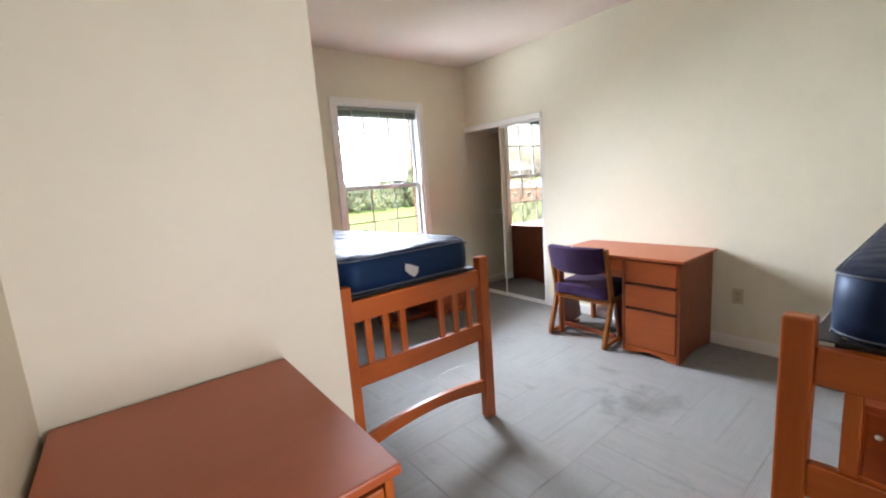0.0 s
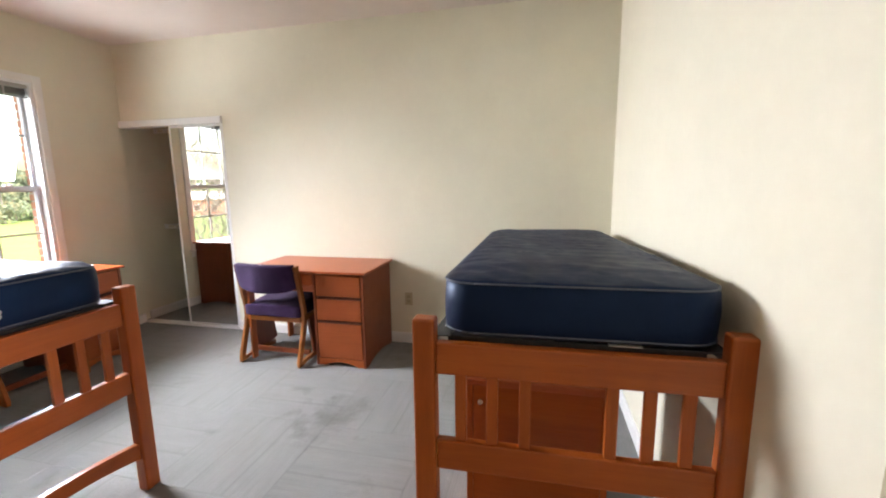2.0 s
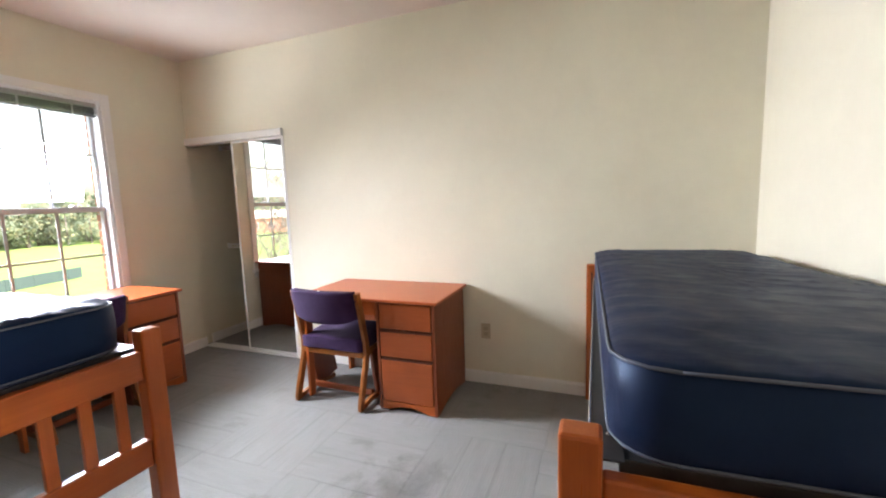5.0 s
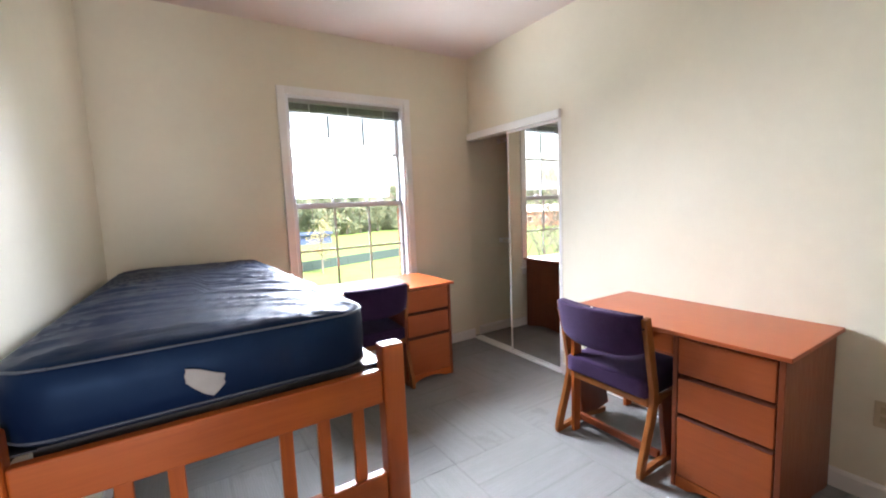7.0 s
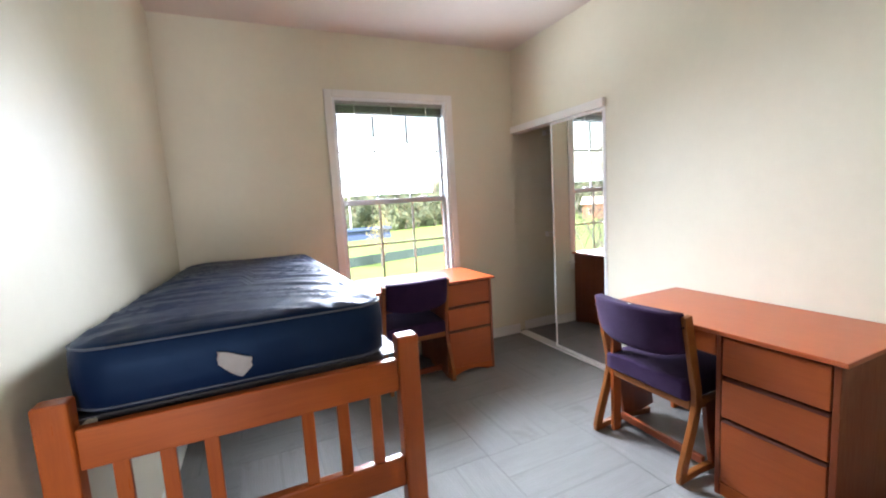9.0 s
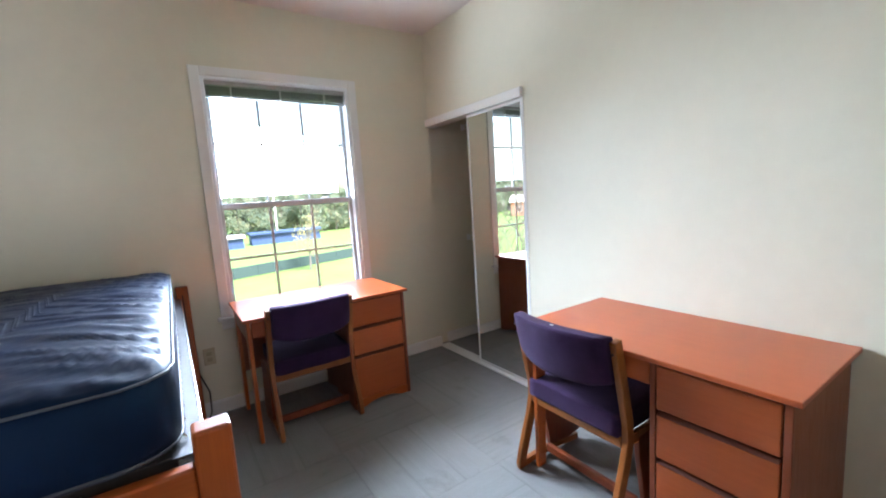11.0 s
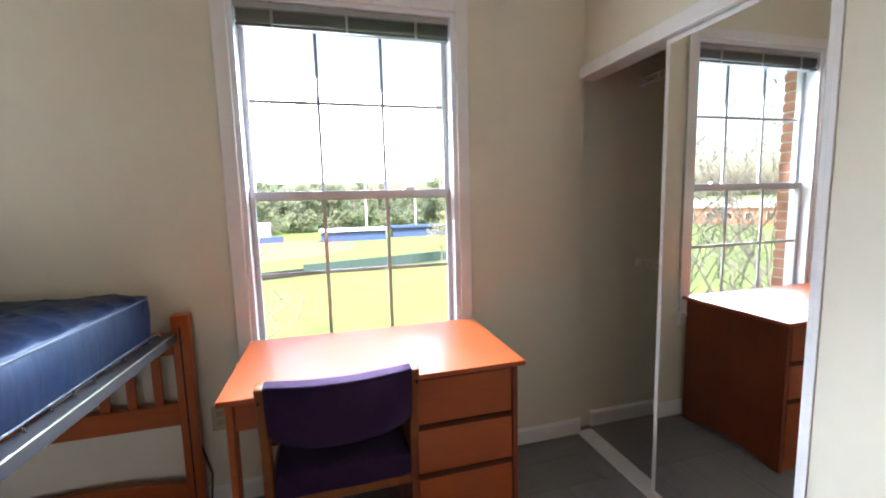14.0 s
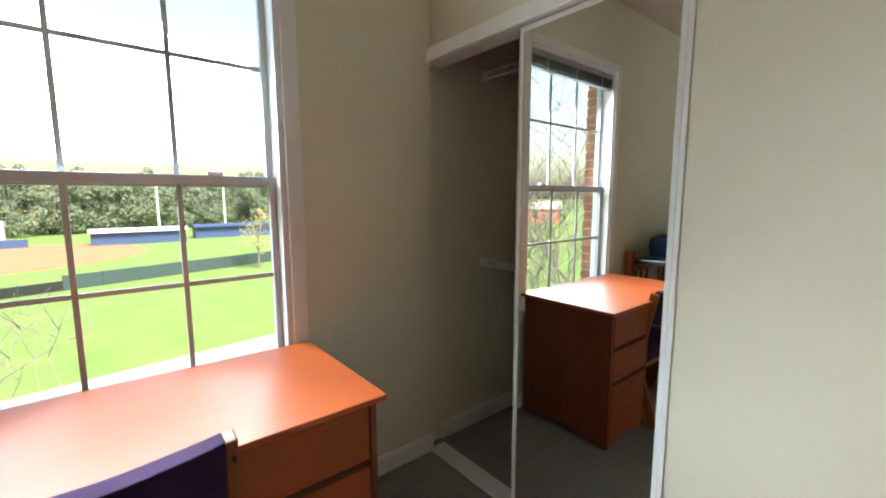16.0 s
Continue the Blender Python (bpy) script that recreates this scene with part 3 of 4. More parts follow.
def chair(m, label, W=0.525, torn=False):
    c = thing("chair", label, "chair", m, "desk chairs")
    back = [(0.002, 0.020), (0.020, 0.09), (0.082, 0.27), (0.104, 0.36), (0.102, 0.44), (0.070, 0.60), (0.030, 0.800)]
    for x in (0, W - 0.028):
        part("back_leg", bm_prism(strip(back, 0.046), "x", x, x + 0.028, 0.005), OAK, c)
        runner = [(-0.016, 0.018), (0.12, 0.032), (0.26, 0.034), (0.36, 0.022), (0.42, 0.018)]
        part("runner", bm_prism(strip(runner, 0.034), "x", x + 0.001, x + 0.027, 0.004), OAK, c)
        front = [(0.330, 0.036), (0.310, 0.14), (0.285, 0.27), (0.275, 0.375)]
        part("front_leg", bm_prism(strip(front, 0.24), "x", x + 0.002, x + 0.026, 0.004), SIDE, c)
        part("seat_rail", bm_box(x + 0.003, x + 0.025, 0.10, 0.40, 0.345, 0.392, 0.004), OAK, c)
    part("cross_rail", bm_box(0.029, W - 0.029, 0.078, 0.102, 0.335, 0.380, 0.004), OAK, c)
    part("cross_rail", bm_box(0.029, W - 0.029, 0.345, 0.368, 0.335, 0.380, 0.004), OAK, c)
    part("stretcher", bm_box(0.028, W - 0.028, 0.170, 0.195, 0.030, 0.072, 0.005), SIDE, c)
    part("seat", cushion(W / 2, 0.262, 0.430, W - 0.062, 0.40, 0.095, 0, 12, 0, 0.04), FABRIC, c, "purple woven seat pad", True)
    part("backrest", cushion(W / 2, 0.032, 0.700, W - 0.058, 0.062, 0.228, -0.045, 12, -0.19), FABRIC, c, "purple woven curved back pad", True)
    if torn:
        bt = bmesh.new()
        bmesh.ops.create_icosphere(bt, subdivisions=2, radius=0.5)
        for v in bt.verts:
            k = 1 + 0.5 * noise.noise(v.co * 4)
            v.co = (W / 2 + v.co.x * 0.020 * k, -0.028 + v.co.y * 0.012 * k, 0.813 + v.co.z * 0.010 * k)
        part("torn_foam", bt, TAGM, c, "white foam showing through a tear", True)
    for x in (0.012, W - 0.012):
        bk = bmesh.new()
        bmesh.ops.create_cone(bk, cap_ends=True, segments=10, radius1=0.006, radius2=0.004, depth=0.008, matrix=pose(x, 0.004, 0.752, 90))
        part("bolt", bk, GAP, c)
    return c


chair(pose(2.205, 3.315, 0, 0, 0, 0), "purple upholstered oak-framed chair at the window desk")
chair(pose(3.135, 2.290, 0, 0, 0, -91), "purple upholstered oak-framed chair at the wall desk", 0.552, True)


# ---- beds: foot at y = 0, head at y = 2.2, width along x ----
BW, BL = 0.912, 2.19
SLATS = (0.142, 0.237, 0.333, 0.572, 0.670, 0.768)


def bed_end(bed, y, top, low, name):
    pw, pt = 0.068, 0.055
    e = new(name)
    e.parent = bed
    for x in (0, BW - pw):
        part("post", bm_box(x, x + pw, y - pt / 2, y + pt / 2, 0, top, 0.007), WOODZ, e)
    x0, x1 = pw, BW - pw
    part("top_rail", bm_box(x0, x1, y - 0.016, y + 0.016, top - 0.172, top - 0.072, 0.005), WOODX, e)
    part("middle_rail", bm_box(x0, x1, y - 0.016, y + 0.016, top - 0.485, top - 0.388, 0.005), WOODX, e)
    n = 14
    lo = [(x0 + (x1 - x0) * k / n, low + 0.05 * (1 - (2 * k / n - 1) ** 2)) for k in range(n + 1)]
    hi = [(x0 + (x1 - x0) * k / n, low + 0.075 + 0.035 * (1 - (2 * k / n - 1) ** 2)) for k in range(n + 1)]
    part("lower_rail", bm_prism(lo + hi[::-1], "y", y - 0.014, y + 0.014, 0.003), WOODX, e)
    for x in SLATS:
        part("slat", bm_box(x - 0.017, x + 0.017, y - 0.009, y + 0.009, top - 0.389, top - 0.171, 0.003), WOODZ, e)
    if name == "headboard":
        # dark strip laid on each post, coloured as the shade of its slot
        for x in (pw / 2, BW - pw / 2):
            part("slot", bm_box(x - 0.004, x + 0.004, y - pt / 2 - 0.0012, y - pt / 2 + 0.004, 0.10, top - 0.05), GAP, e)
    for x in (pw / 2, BW - pw / 2):
        bk = bmesh.new()
        bmesh.ops.create_cone(bk, cap_ends=True, segments=10, radius1=0.008, radius2=0.006, depth=0.006, matrix=pose(x, y + pt / 2 + 0.001, top - 0.12, 90))
        part("bolt", bk, GAP, e)


def bed(m, label, foot_top, head_top, deck_foot, deck_head):
    b = thing("bed", label, "bed", m, "single beds")
    bed_end(b, 0.0, foot_top, 0.165, "footboard")
    bed_end(b, BL, head_top, 0.085, "headboard")
    za, zb = deck_foot, deck_head

    def zz(y):
        return za + (zb - za) * y / BL
    for x, s in ((0.045, 1), (BW - 0.045, -1)):
        y0, y1 = 0.03, BL - 0.03
        bs = bmesh.new()
        for q in (((x, 0.0), (x + s * 0.004, -0.036)), ((x + s * 0.0045, 0.0), (x + s * 0.058, -0.004))):
            xa, xb = sorted((q[0][0], q[1][0]))
            t, lowz = q[0][1], q[1][1]
            vs = [bs.verts.new(p) for p in ((xa, y0, zz(y0) + lowz), (xb, y0, zz(y0) + lowz), (xb, y1, zz(y1) + lowz), (xa, y1, zz(y1) + lowz), (xa, y0, zz(y0) + t), (xb, y0, zz(y0) + t), (xb, y1, zz(y1) + t), (xa, y1, zz(y1) + t))]
            for f in ((3, 2, 1, 0), (4, 5, 6, 7), (0, 1, 5, 4), (1, 2, 6, 5), (2, 3, 7, 6), (3, 0, 4, 7)):
                bs.faces.new([vs[i] for i in f])
        part("side_rail", bs, STEEL, b, "grey steel angle rail")
        # bright tube added as the highlight where the rail's corner catches light
        part("rail_edge", bm_tube([(x + s * 0.001, y0, zz(y0)), (x + s * 0.001, y1, zz(y1))], 0.0028, 6), BRIGHT, b, "bright tube standing for the highlight on the rail's corner")
        hx = x + s * 0.036
        for k in range(22):
            y = 0.10 + k * (BL - 0.2) / 21
            z = zz(y) + 0.003
            part("spring_hook", bm_tube([(hx - s * 0.004, y, z + 0.002), (hx + s * 0.006, y + 0.010, z + 0.014), (hx + s * 0.028, y - 0.012, z + 0.008), (hx + s * 0.050, y + 0.012, z - 0.004), (hx + s * 0.070, y, z + 0.002)], 0.0034, 5), BRIGHT, b)
    for y in (0.06, BL - 0.06):
        part("end_rail", bm_box(0.095, BW - 0.095, y - 0.018, y + 0.018, zz(y) - 0.03, zz(y) - 0.002, 0.002), STEEL, b)
    bs = bmesh.new()
    for k in range(9):
        x = 0.14 + k * (BW - 0.28) / 8
        bm_tube([(x, 0.08, zz(0.08)), (x, BL - 0.08, zz(BL - 0.08))], 0.002, 5, bs)
    for k in range(22):
        y = 0.10 + k * (BL - 0.2) / 21
        bm_tube([(0.12, y, zz(y)), (BW - 0.12, y, zz(y))], 0.002, 5, bs)
    part("wire_deck", bs, STEEL, b)
    return b


def mattress(m, label, mat, w, length, h, seed, rumple=1.0):
    t = thing("mattress", label, "mattress", m, "mattresses")
    r = 0.10
    me = bmesh.new()

    def outline(u):
        """Point on a rounded rectangle, u from 0 to 1."""
        per = [("x", w - 2 * r), ("c", math.pi * r / 2), ("y", length - 2 * r), ("c", math.pi * r / 2)] * 2
        total, s, k = sum(p[1] for p in per), 0, 0
        s = u * total
        x, y, a = r, 0.0, 0.0
        for kind, ln in per:
            if s <= ln:
                f = s / ln
                if kind == "c":
                    cx, cy = x - r * math.sin(a), y + r * math.cos(a)
                    a2 = a + f * math.pi / 2
                    return cx + r * math.sin(a2), cy - r * math.cos(a2)
                return x + math.cos(a) * s, y + math.sin(a) * s
            s -= ln
            if kind == "c":
                cx, cy = x - r * math.sin(a), y + r * math.cos(a)
                a += math.pi / 2
                x, y = cx + r * math.sin(a), cy - r * math.cos(a)
            else:
                x, y = x + math.cos(a) * ln, y + math.sin(a) * ln
        return x, y
    N = 240
    cx, cy = w / 2, length / 2

    def crease(x, y):
        q = (x - cx) / (w / 2)
        a = noise.noise((x * 1.7 + seed, y * 8 + 0.9 * math.sin(x * 5 + seed) + 1.5 * x, seed))
        c = noise.noise((x * 1.6 + seed * 2, y * 3.5, seed + 4))
        ridge = max(0.0, 1 - abs(a) * 7.0)
        # short gathers along the foot and side seams
        foot = math.exp(-y / 0.16) * noise.noise((x * 20 + 2.5 * noise.noise((y * 5, x * 3, seed)), y * 3.2, seed + 9))
        side = math.exp(-(w / 2 - abs(x - cx)) / 0.12) * noise.noise((x * 3.0, y * 17 + 3.0 * x, seed + 13))
        return rumple * (0.011 * ridge ** 1.5 * (0.35 + 0.65 * abs(q) ** 0.7) + 0.010 * abs(foot) + 0.008 * abs(side)) + 0.007 * c
    rings = []
    profile = [(0.985, 0.0, 0), (1.0, 0.012, 0), (1.006, h * 0.3, 1), (1.010, h * 0.6, 1), (1.004, h - 0.012, 1), (0.992, h, 0)]
    for inset, z, soft in profile:
        ring = []
        for i in range(N):
            x, y = outline(i / N)
            k = 0.004 * soft * noise.noise((x * 6 + seed, y * 6, z * 8))
            d = Vector((x - cx, y - cy)).normalized()
            ring.append(me.verts.new((cx + (x - cx) * 1.0 + d.x * ((inset - 1) * 0.8 + k), cy + (y - cy) + d.y * ((inset - 1) * 0.8 + k), z)))
        rings.append(ring)
    for f in [0.985, 0.97, 0.95] + [0.93 - 0.03 * k for k in range(30)]:
        ring = []
        for i in range(N):
            x, y = outline(i / N)
            px, py = cx + (x - cx) * f, cy + (y - cy) * (1 - (1 - f) * 0.62)
            edge = 1 - f ** 6
            ring.append(me.verts.new((px, py, h + 0.030 * edge ** 0.8 + crease(px, py) * min(1, (1 - f) * 20))))
        rings.append(ring)
    for a, c in zip(rings, rings[1:]):
        for i in range(N):
            me.faces.new((a[i], a[(i + 1) % N], c[(i + 1) % N], c[i]))
    me.faces.new(rings[0][::-1])
    last = rings[-1]
    for i in range(N // 2):
        a, c = last[i], last[(i + 1)]
        e, f = last[N - 2 - i], last[N - 1 - i]
        if len({a, c, e, f}) == 4 and i + 1 < N - 2 - i:
            me.faces.new((a, c, e, f))
    bmesh.ops.recalc_face_normals(me, faces=me.faces[:])
    part("cover", me, mat, t, "", True)
    for z, lab in ((h, "upper"), (0.012, "lower")):
        loop = [outline(i / 120) for i in range(121)]
        pth = [(cx + (x - cx) * 1.003, cy + (y - cy) * 1.001, z) for x, y in loop]
        part("piping", bm_tube(pth, 0.0032, 6), PIPING, t, "", True)
    return t


tagA = bed(pose(0.954, 1.742, 0), "stained wooden single bed by the window wall", 0.978, 0.918, 0.915, 0.845)
bed(pose(1.572, 0.326, 0, 0, 0, -89.2), "stained wooden single bed along the plain wall", 1.012, 0.934, 0.948, 0.865)
tilt_a = math.degrees(math.atan2(0.845 - 0.915, BL))
tilt_b = math.degrees(math.atan2(0.865 - 0.948, BL))
MA = pose(0.996, 1.750, 0.922, tilt_a * 0.85)
mattress(MA, "navy blue vinyl-covered mattress with creased top", NAVY, 0.788, 2.09, 0.158, 3.0)
mattress(pose(1.584, 0.246, 0.955, 0, 0, -88.4) @ pose(0, 0, 0, tilt_b), "dark navy vinyl-covered mattress with creased top", BLACKNAVY, 0.782, 2.02, 0.160, 11.0, 0.55)


# white cloth label hanging from the mattress seam
def cloth_tag(m, w, h, label):
    bm = bmesh.new()
    nx, nz = 10, 6
    def label_point(i, j):
        u, v = i / nx, j / nz
        upper = -0.30 * h * u
        lower = -h * (0.46 + 0.54 * math.sin(min(1.0, u / 0.72) * math.pi / 2)) if u < 0.72 else -h * (1.0 - 1.25 * (u - 0.72))
        ripple = 0.006 * abs(noise.noise((i * 0.45, j * 0.4, 2.0)))
        return (w * u + 0.02 * h * math.sin(9 * v), -0.004 - ripple, upper + (lower - upper) * v + 0.03 * h * math.sin(5 * u))
    grid = [[bm.verts.new(label_point(i, j)) for i in range(nx + 1)] for j in range(nz + 1)]
    for j in range(nz):
        for i in range(nx):
            bm.faces.new((grid[j][i], grid[j + 1][i], grid[j + 1][i + 1], grid[j][i + 1]))
    bmesh.ops.solidify(bm, geom=bm.faces[:], thickness=0.0012)
    return tagged(part("cloth_label", bm, TAGM, None, "", True), label, "label")


cloth_tag(pose(0, 0, 0), 0.080, 0.072, "creased white cloth label sewn on the mattress").matrix_basis = pose(1.324, 1.738, 1.028, 0, 4, 0)

tagged(part("paper_label", bm_box(1.612, 1.668, -0.325, -0.235, 0.9452, 0.9478, 0.001, 1), TAGM), "white paper label under the mattress edge", "label")

# black cable from the bed head to the floor
cable = part("cable", bm_tube([(1.70, 3.955, 0.50), (1.78, 3.958, 0.44), (1.86, 3.93, 0.33), (1.905, 3.90, 0.20), (1.90, 3.87, 0.07), (1.86, 3.83, 0.012), (1.72, 3.75, 0.008), (1.50, 3.70, 0.008), (1.30, 3.78, 0.008)], 0.005, 8), BLACK, None, "", True)
tagged(cable, "black power cable trailing to the floor", "cable")

# ---- outdoors ----
G = -6.2
struct("ground", bm_box(-1500, 1500, -600, 2500, G - 0.3, G), GRASS, "mown green sports lawn", "ground")
struct("pavement", bm_prism([(-60, 13.6), (60, 30.4), (60, 32.6), (-60, 15.8)], "z", G - 0.05, G + 0.02), CONCRETE, "pale concrete footpath across the lawn", "pavement")
bm = bmesh.new()
bmesh.ops.create_cone(bm, cap_ends=True, segments=64, radius1=17, radius2=17, depth=0.04, matrix=pose(-10, 78, G + 0.02))
struct("infield", bm, DIRT, "orange clay baseball infield", "ground")


def bricks():
    wall = struct("facade", bm_box(-1.0, WX0 - 0.012, YN + 0.135, YN + 0.22, -3.0, 4.0), MORTAR, "red brick outer wall round the window", "wall")
    bm_b = bm_box(0, 0.195, 0, 0.09, 0, 0.057, 0.003, 1)
    me = bpy.data.meshes.new("brick")
    bm_b.to_mesh(me)
    bm_b.free()
    me.materials.append(BRICK)
    for r in range(25):
        z = 0.56 + r * 0.0675
        for side in (0, 1):
            off = 0.0 if r % 2 else 0.10
            for k in range(2):
                x = (WX0 - 0.007 - 0.195 - k * 0.205 - (off if k else 0)) if side == 0 else (WX1 + 0.007 + k * 0.205 + (off if k else 0))
                shared("brick", me, wall, x, YN + 0.137 + 0.003 * (r % 3), z)
    struct("facade", bm_box(WX1 + 0.012, 4.6, YN + 0.135, YN + 0.22, -3.0, 4.0), MORTAR, "red brick outer wall round the window", "wall")
    struct("facade", bm_box(WX0 - 0.012, WX1 + 0.012, YN + 0.135, YN + 0.22, WZ1 + 0.01, 4.0), BRICK, "red brick lintel over the window", "wall")
    struct("facade", bm_box(WX0 - 0.012, WX1 + 0.012, YN + 0.135, YN + 0.24, -3.0, WZ0 - 0.01), BRICK, "red brick sill under the window", "wall")


bricks()


def bare_tree(x, y, height, seed, label):
    rng = random.Random(seed)
    t = thing("tree", label, "tree", pose(x, y, G))
    limbs = bmesh.new()

    def grow(p, d, length, r, depth, bm):
        pts, rad = [p], [r]
        n = 5
        for i in range(n):
            d = (d + Vector((rng.uniform(-1, 1), rng.uniform(-1, 1), rng.uniform(-0.4, 0.8))) * 0.17).normalized()
            p = p + d * length / n
            pts.append(p)
            rad.append(max(0.004, r * (1 - 0.55 * (i + 1) / n)))
        bm_tube(pts, rad, 6 if depth < 2 else 4, bm)
        if depth >= 5:
            return
        for k in range(3 if depth else 6):
            i = rng.randint(2, n) if depth else rng.randint(3, n)
            side = Vector((rng.uniform(-1, 1), rng.uniform(-1, 1), rng.uniform(-0.1, 0.7))).normalized()
            grow(pts[i], (d * 0.55 + side * 0.85).normalized(), length * rng.uniform(0.55, 0.78), max(0.009, rad[i] * 0.64), depth + 1, limbs)
    trunk = bmesh.new()
    grow(Vector((0, 0, -0.1)), Vector((0, 0, 1)), height * 0.5, 0.14, 0, trunk)
    part("trunk", trunk, BARK, t)
    part("crown", limbs, BARK, t, "bare grey branches")


bare_tree(0.3, 9.8, 8.4, 7, "bare young tree outside the window")
bare_tree(-4.6, 9.0, 9.8, 12, "bare grey tree beside the brick wall")


def clump(bm, c, r, n, rng, leaf):
    for _ in range(n):
        d = Vector((rng.gauss(0, 1), rng.gauss(0, 1), rng.gauss(0, 0.8)))
        p = Vector(c) + d.normalized() * r * rng.uniform(0.55, 1.0)
        u = Vector((rng.uniform(-1, 1), rng.uniform(-1, 1), rng.uniform(-1, 1))).normalized()
        w = u.orthogonal().normalized()
        s = leaf * rng.uniform(0.6, 1.3)
        bm.faces.new([bm.verts.new(p + u * s), bm.verts.new(p + w * s), bm.verts.new(p - u * s), bm.verts.new(p - w * s)])


def woods():
    rng = random.Random(5)
    bm, tr = bmesh.new(), bmesh.new()
    for i in range(230):
        x, y = -120 + i * 1.05 + rng.uniform(-2, 2), 122 + rng.uniform(-8, 22)
        h = rng.uniform(9.5, 15.5)
        bm_tube([(x, y, G - 0.2), (x, y, G + h * 0.7)], [0.25, 0.12], 5, tr)
        for k in range(9):
            u = rng.uniform(0.12, 1)
            clump(bm, (x + rng.uniform(-2.4, 2.4), y + rng.uniform(-2, 2), G + h * u * 0.92), 2.1 * (1.2 - 0.65 * u), 150, rng, 0.27)
    tagged(part("far_woods", bm, LEAVES), "belt of green and autumn trees beyond the field", "trees", kind="stuff")
    tagged(part("far_trunks", tr, BARK), "grey trunks in the far belt of trees", "trees", kind="stuff")


woods()


def yellow_tree(x, y, h, seed):
    rng = random.Random(seed)
    t = thing("tree", "small tree with thin yellow autumn leaves", "tree", pose(x, y, G))
    bm, tr = bmesh.new(), bmesh.new()
    bm_tube([(0, 0, -0.1), (0.1, 0, h * 0.5), (0, 0.1, h * 0.85)], [0.12, 0.08, 0.03], 6, tr)
    for k in range(16):
        u = rng.uniform(0.3, 1)
        c = (rng.uniform(-1.4, 1.4) * (1.2 - u * 0.6), rng.uniform(-1.4, 1.4), h * u)
        bm_tube([(0, 0, h * u * 0.7), c], [0.04, 0.015], 4, tr)
        clump(bm, c, 0.85, 46, rng, 0.075)
    part("trunk", tr, BARK, t)
    part("crown", bm, YELLOW, t, "thin yellow leaves")


yellow_tree(15.0, 49, 6.6, 3)


def fence():
    f = thing("field_fence", "low dark screened fence round the ball field", "fence")
    a, b = Vector((-26, 40.0)), Vector((30, 57.0))
    n = 22
    for k in range(n):
        p, q = a.lerp(b, k / n), a.lerp(b, (k + 1) / n)
        dx, dy = (q - p)
        L = math.hypot(dx, dy)
        o = part("screen", bm_box(0.04, L - 0.04, -0.03, 0.03, 0.06, 1.25 if k > 9 else 0.85), FENCEM if k > 9 else BLACK, f)
        o.matrix_basis = pose(p.x, p.y, G, 0, 0, math.degrees(math.atan2(dy, dx)))
        o = part("post", bm_tube([(0, 0, -0.05), (0, 0, 1.35 if k > 9 else 0.95)], 0.04, 6), FENCEM, f)
        o.matrix_basis = pose(p.x, p.y, G)


fence()


def dugout(x, y, w, roof):
    d = thing("dugout", "long low blue dugout beside the ball field", "building", pose(x, y, G))
    part("wall", bm_box(0, w, 0, 3, 0, 2.0), BLUE, d)
    part("roof", bm_box(-0.3, w + 0.3, -0.6, 3.3, 2.0, 2.5, 0.05), roof, d)
    part("front_rail", bm_box(0, w, -0.5, -0.3, 0, 0.9), BLUE, d)


dugout(0.5, 88, 13, WHITE)
dugout(15.5, 92, 14, BLUE)

stand = thing("bleachers", "white tiered bleachers behind the infield", "bleachers", pose(-27, 92, G))
for k in range(6):
    part("tier", bm_box(0, 17, k * 0.9, k * 0.9 + 0.9, 0, 1.2 + k * 0.55), WHITE, stand)
part("base_wall", bm_box(-0.5, 20, -0.6, -0.1, 0, 1.3), BLUE, stand)


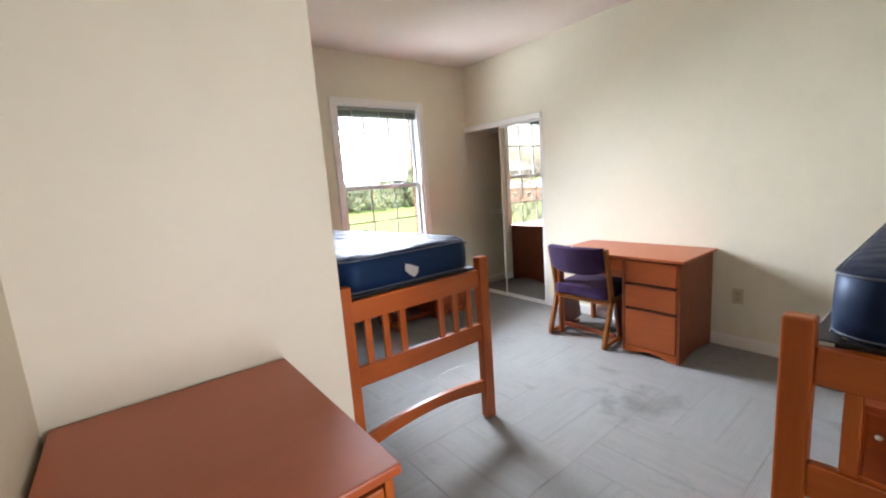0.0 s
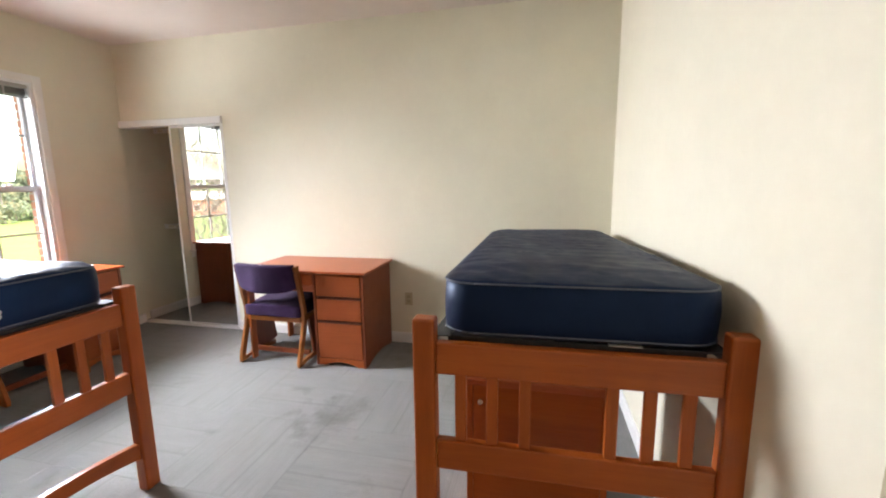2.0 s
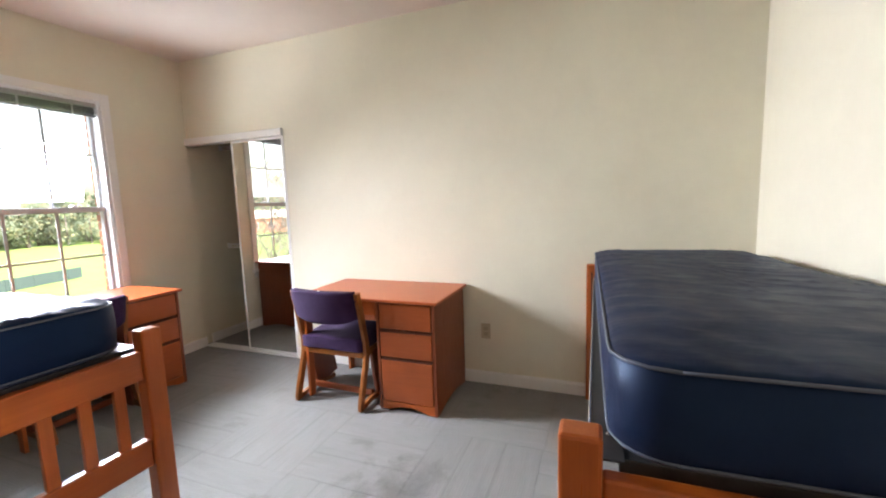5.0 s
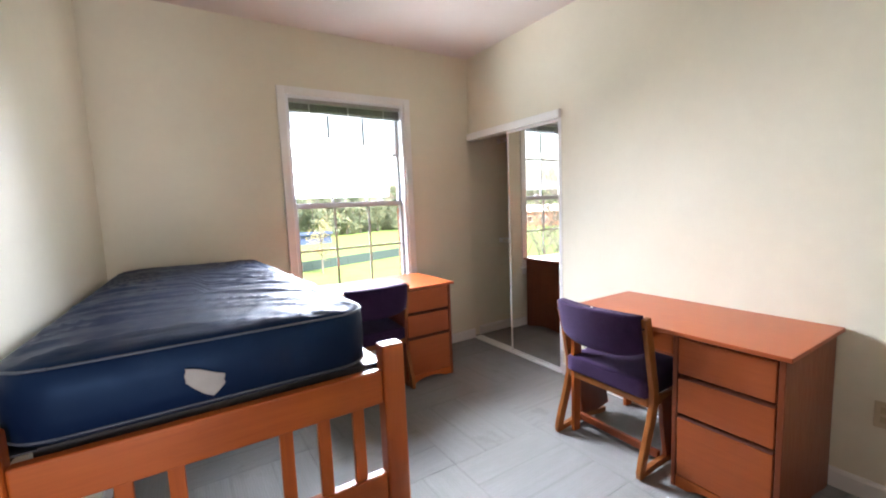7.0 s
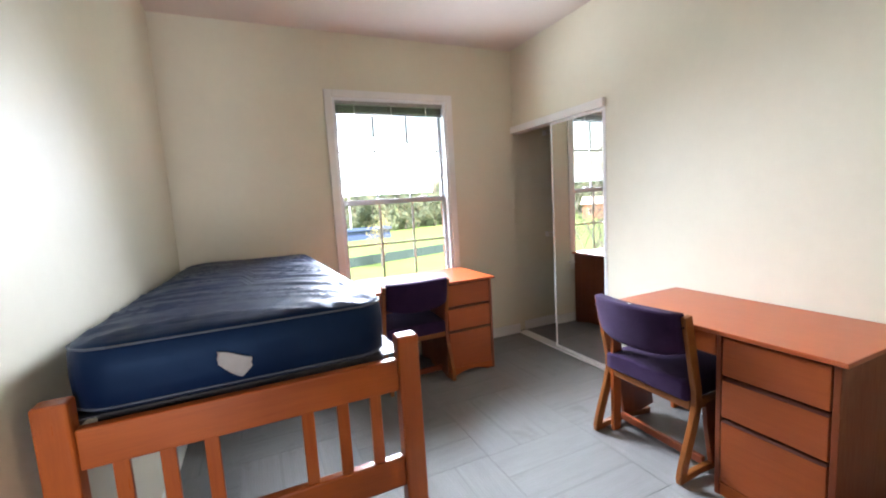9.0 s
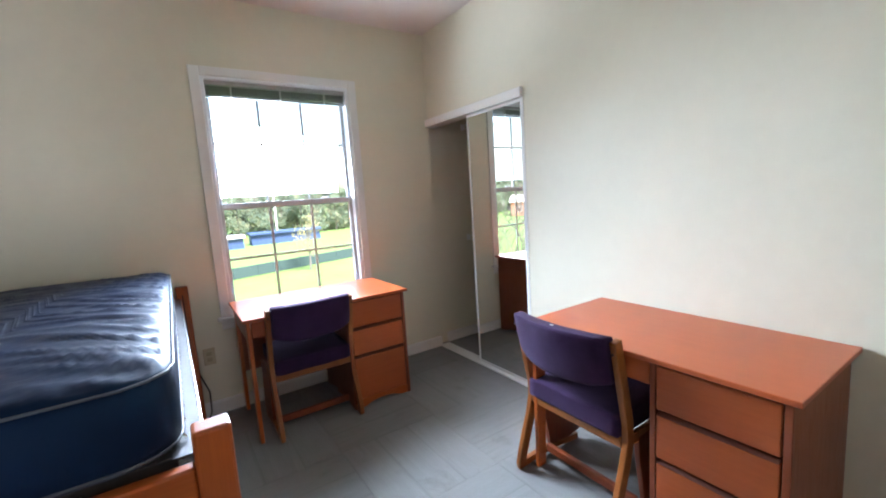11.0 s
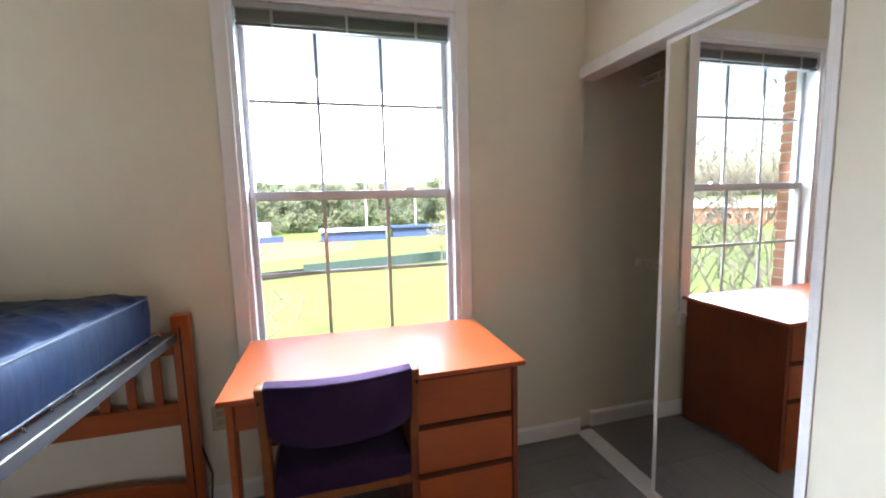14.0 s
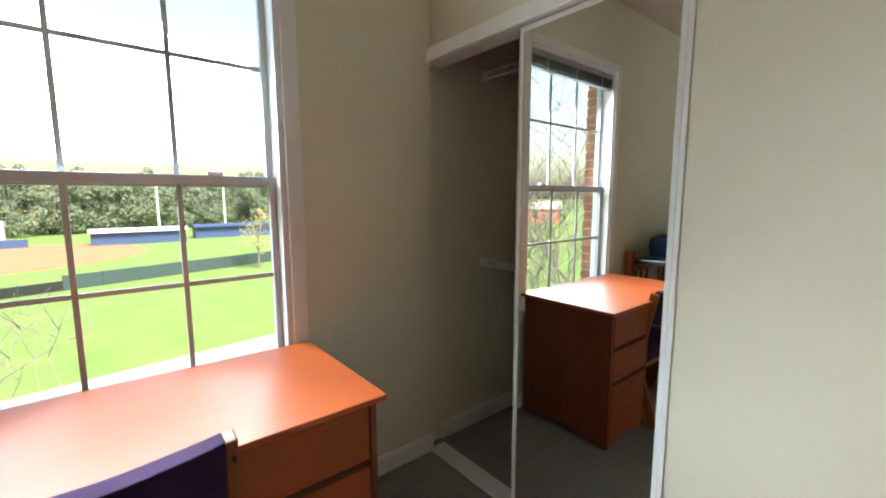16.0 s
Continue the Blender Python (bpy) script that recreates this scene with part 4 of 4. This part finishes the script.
def floodlight(x, y, h):
    p = thing("floodlight_mast", "tall grey floodlight mast at the ball field", "mast", pose(x, y, G), "floodlight masts")
    part("mast", bm_tube([(0, 0, -0.1), (0, 0, h)], [0.20, 0.11], 8), WHITE, p)
    for z in (h - 0.5, h - 1.3):
        part("crossarm", bm_box(-1.5, 1.5, -0.08, 0.08, z, z + 0.12), WHITE, p)
        for k in range(5):
            part("lamp_head", bm_box(-1.4 + k * 0.62, -1.1 + k * 0.62, -0.25, 0.05, z + 0.12, z + 0.45, 0.03), WHITE, p)


floodlight(-8.5, 46, 15)
floodlight(-14, 104, 16)
floodlight(11, 104, 16)
floodlight(24, 108, 16)
banner = thing("banner", "purple printed banner on posts by the lawn", "banner", pose(-7.2, 41, G))
for x in (0.1, 2.3):
    part("post", bm_tube([(x, 0.06, -0.05), (x, 0.06, 2.6)], 0.04, 6), WHITE, banner)
part("sheet", bm_box(0, 2.4, -0.02, 0.02, 0.9, 2.5), PURPLE, banner)
for z in (1.9, 1.4):
    part("lettering", bm_box(0.3, 2.1, -0.026, -0.021, z, z + 0.22), WHITE, banner, "white unreadable bars")

house = thing("brick_building", "low red brick building beyond the lawn", "building", pose(-98, 74, G, 0, 0, 52))
part("wall", bm_box(0, 26, 0, 9, 0, 4.2), BRICK, house)
part("roof", bm_prism([(-0.5, 4.2), (4.5, 6.3), (9.5, 4.2)], "x", -0.6, 26.6), CONCRETE, house)
for k in range(6):
    w = new("window")
    w.parent = house
    w.matrix_basis = pose(2.2 + k * 4.1, -0.03, 1.2)
    part("frame", bm_box(0, 1.6, -0.03, 0.02, 0, 1.7), WHITE, w)
    part("pane", bm_box(0.1, 1.5, -0.045, -0.031, 0.1, 1.6), GAP, w)

# ---- carpet tiles ----
TILE = 0.61
bm_t = bm_box(0.0004, TILE - 0.0004, 0.0004, TILE - 0.0004, -0.0075, 0.0, 0.0006, 1)
tile_mesh = bpy.data.meshes.new("carpet_tile")
bm_t.to_mesh(tile_mesh)
bm_t.free()
tile_mesh.materials.append(CARPET)
ix0, ix1, iy0, iy1 = -1, 8, -5, 7
for i in range(ix0, ix1):
    for j in range(iy0, iy1):
        x, y = i * TILE + 0.02, j * TILE - 0.06
        if (y < -1.4 and x > 1.3) or (x < -0.1 and y > 1.7) or (x > 3.95 and y < 2.1):
            continue
        if (i + j) % 2:
            shared("carpet_tile", tile_mesh, floor, x + TILE, y, 0, 90)
        else:
            shared("carpet_tile", tile_mesh, floor, x, y, 0)
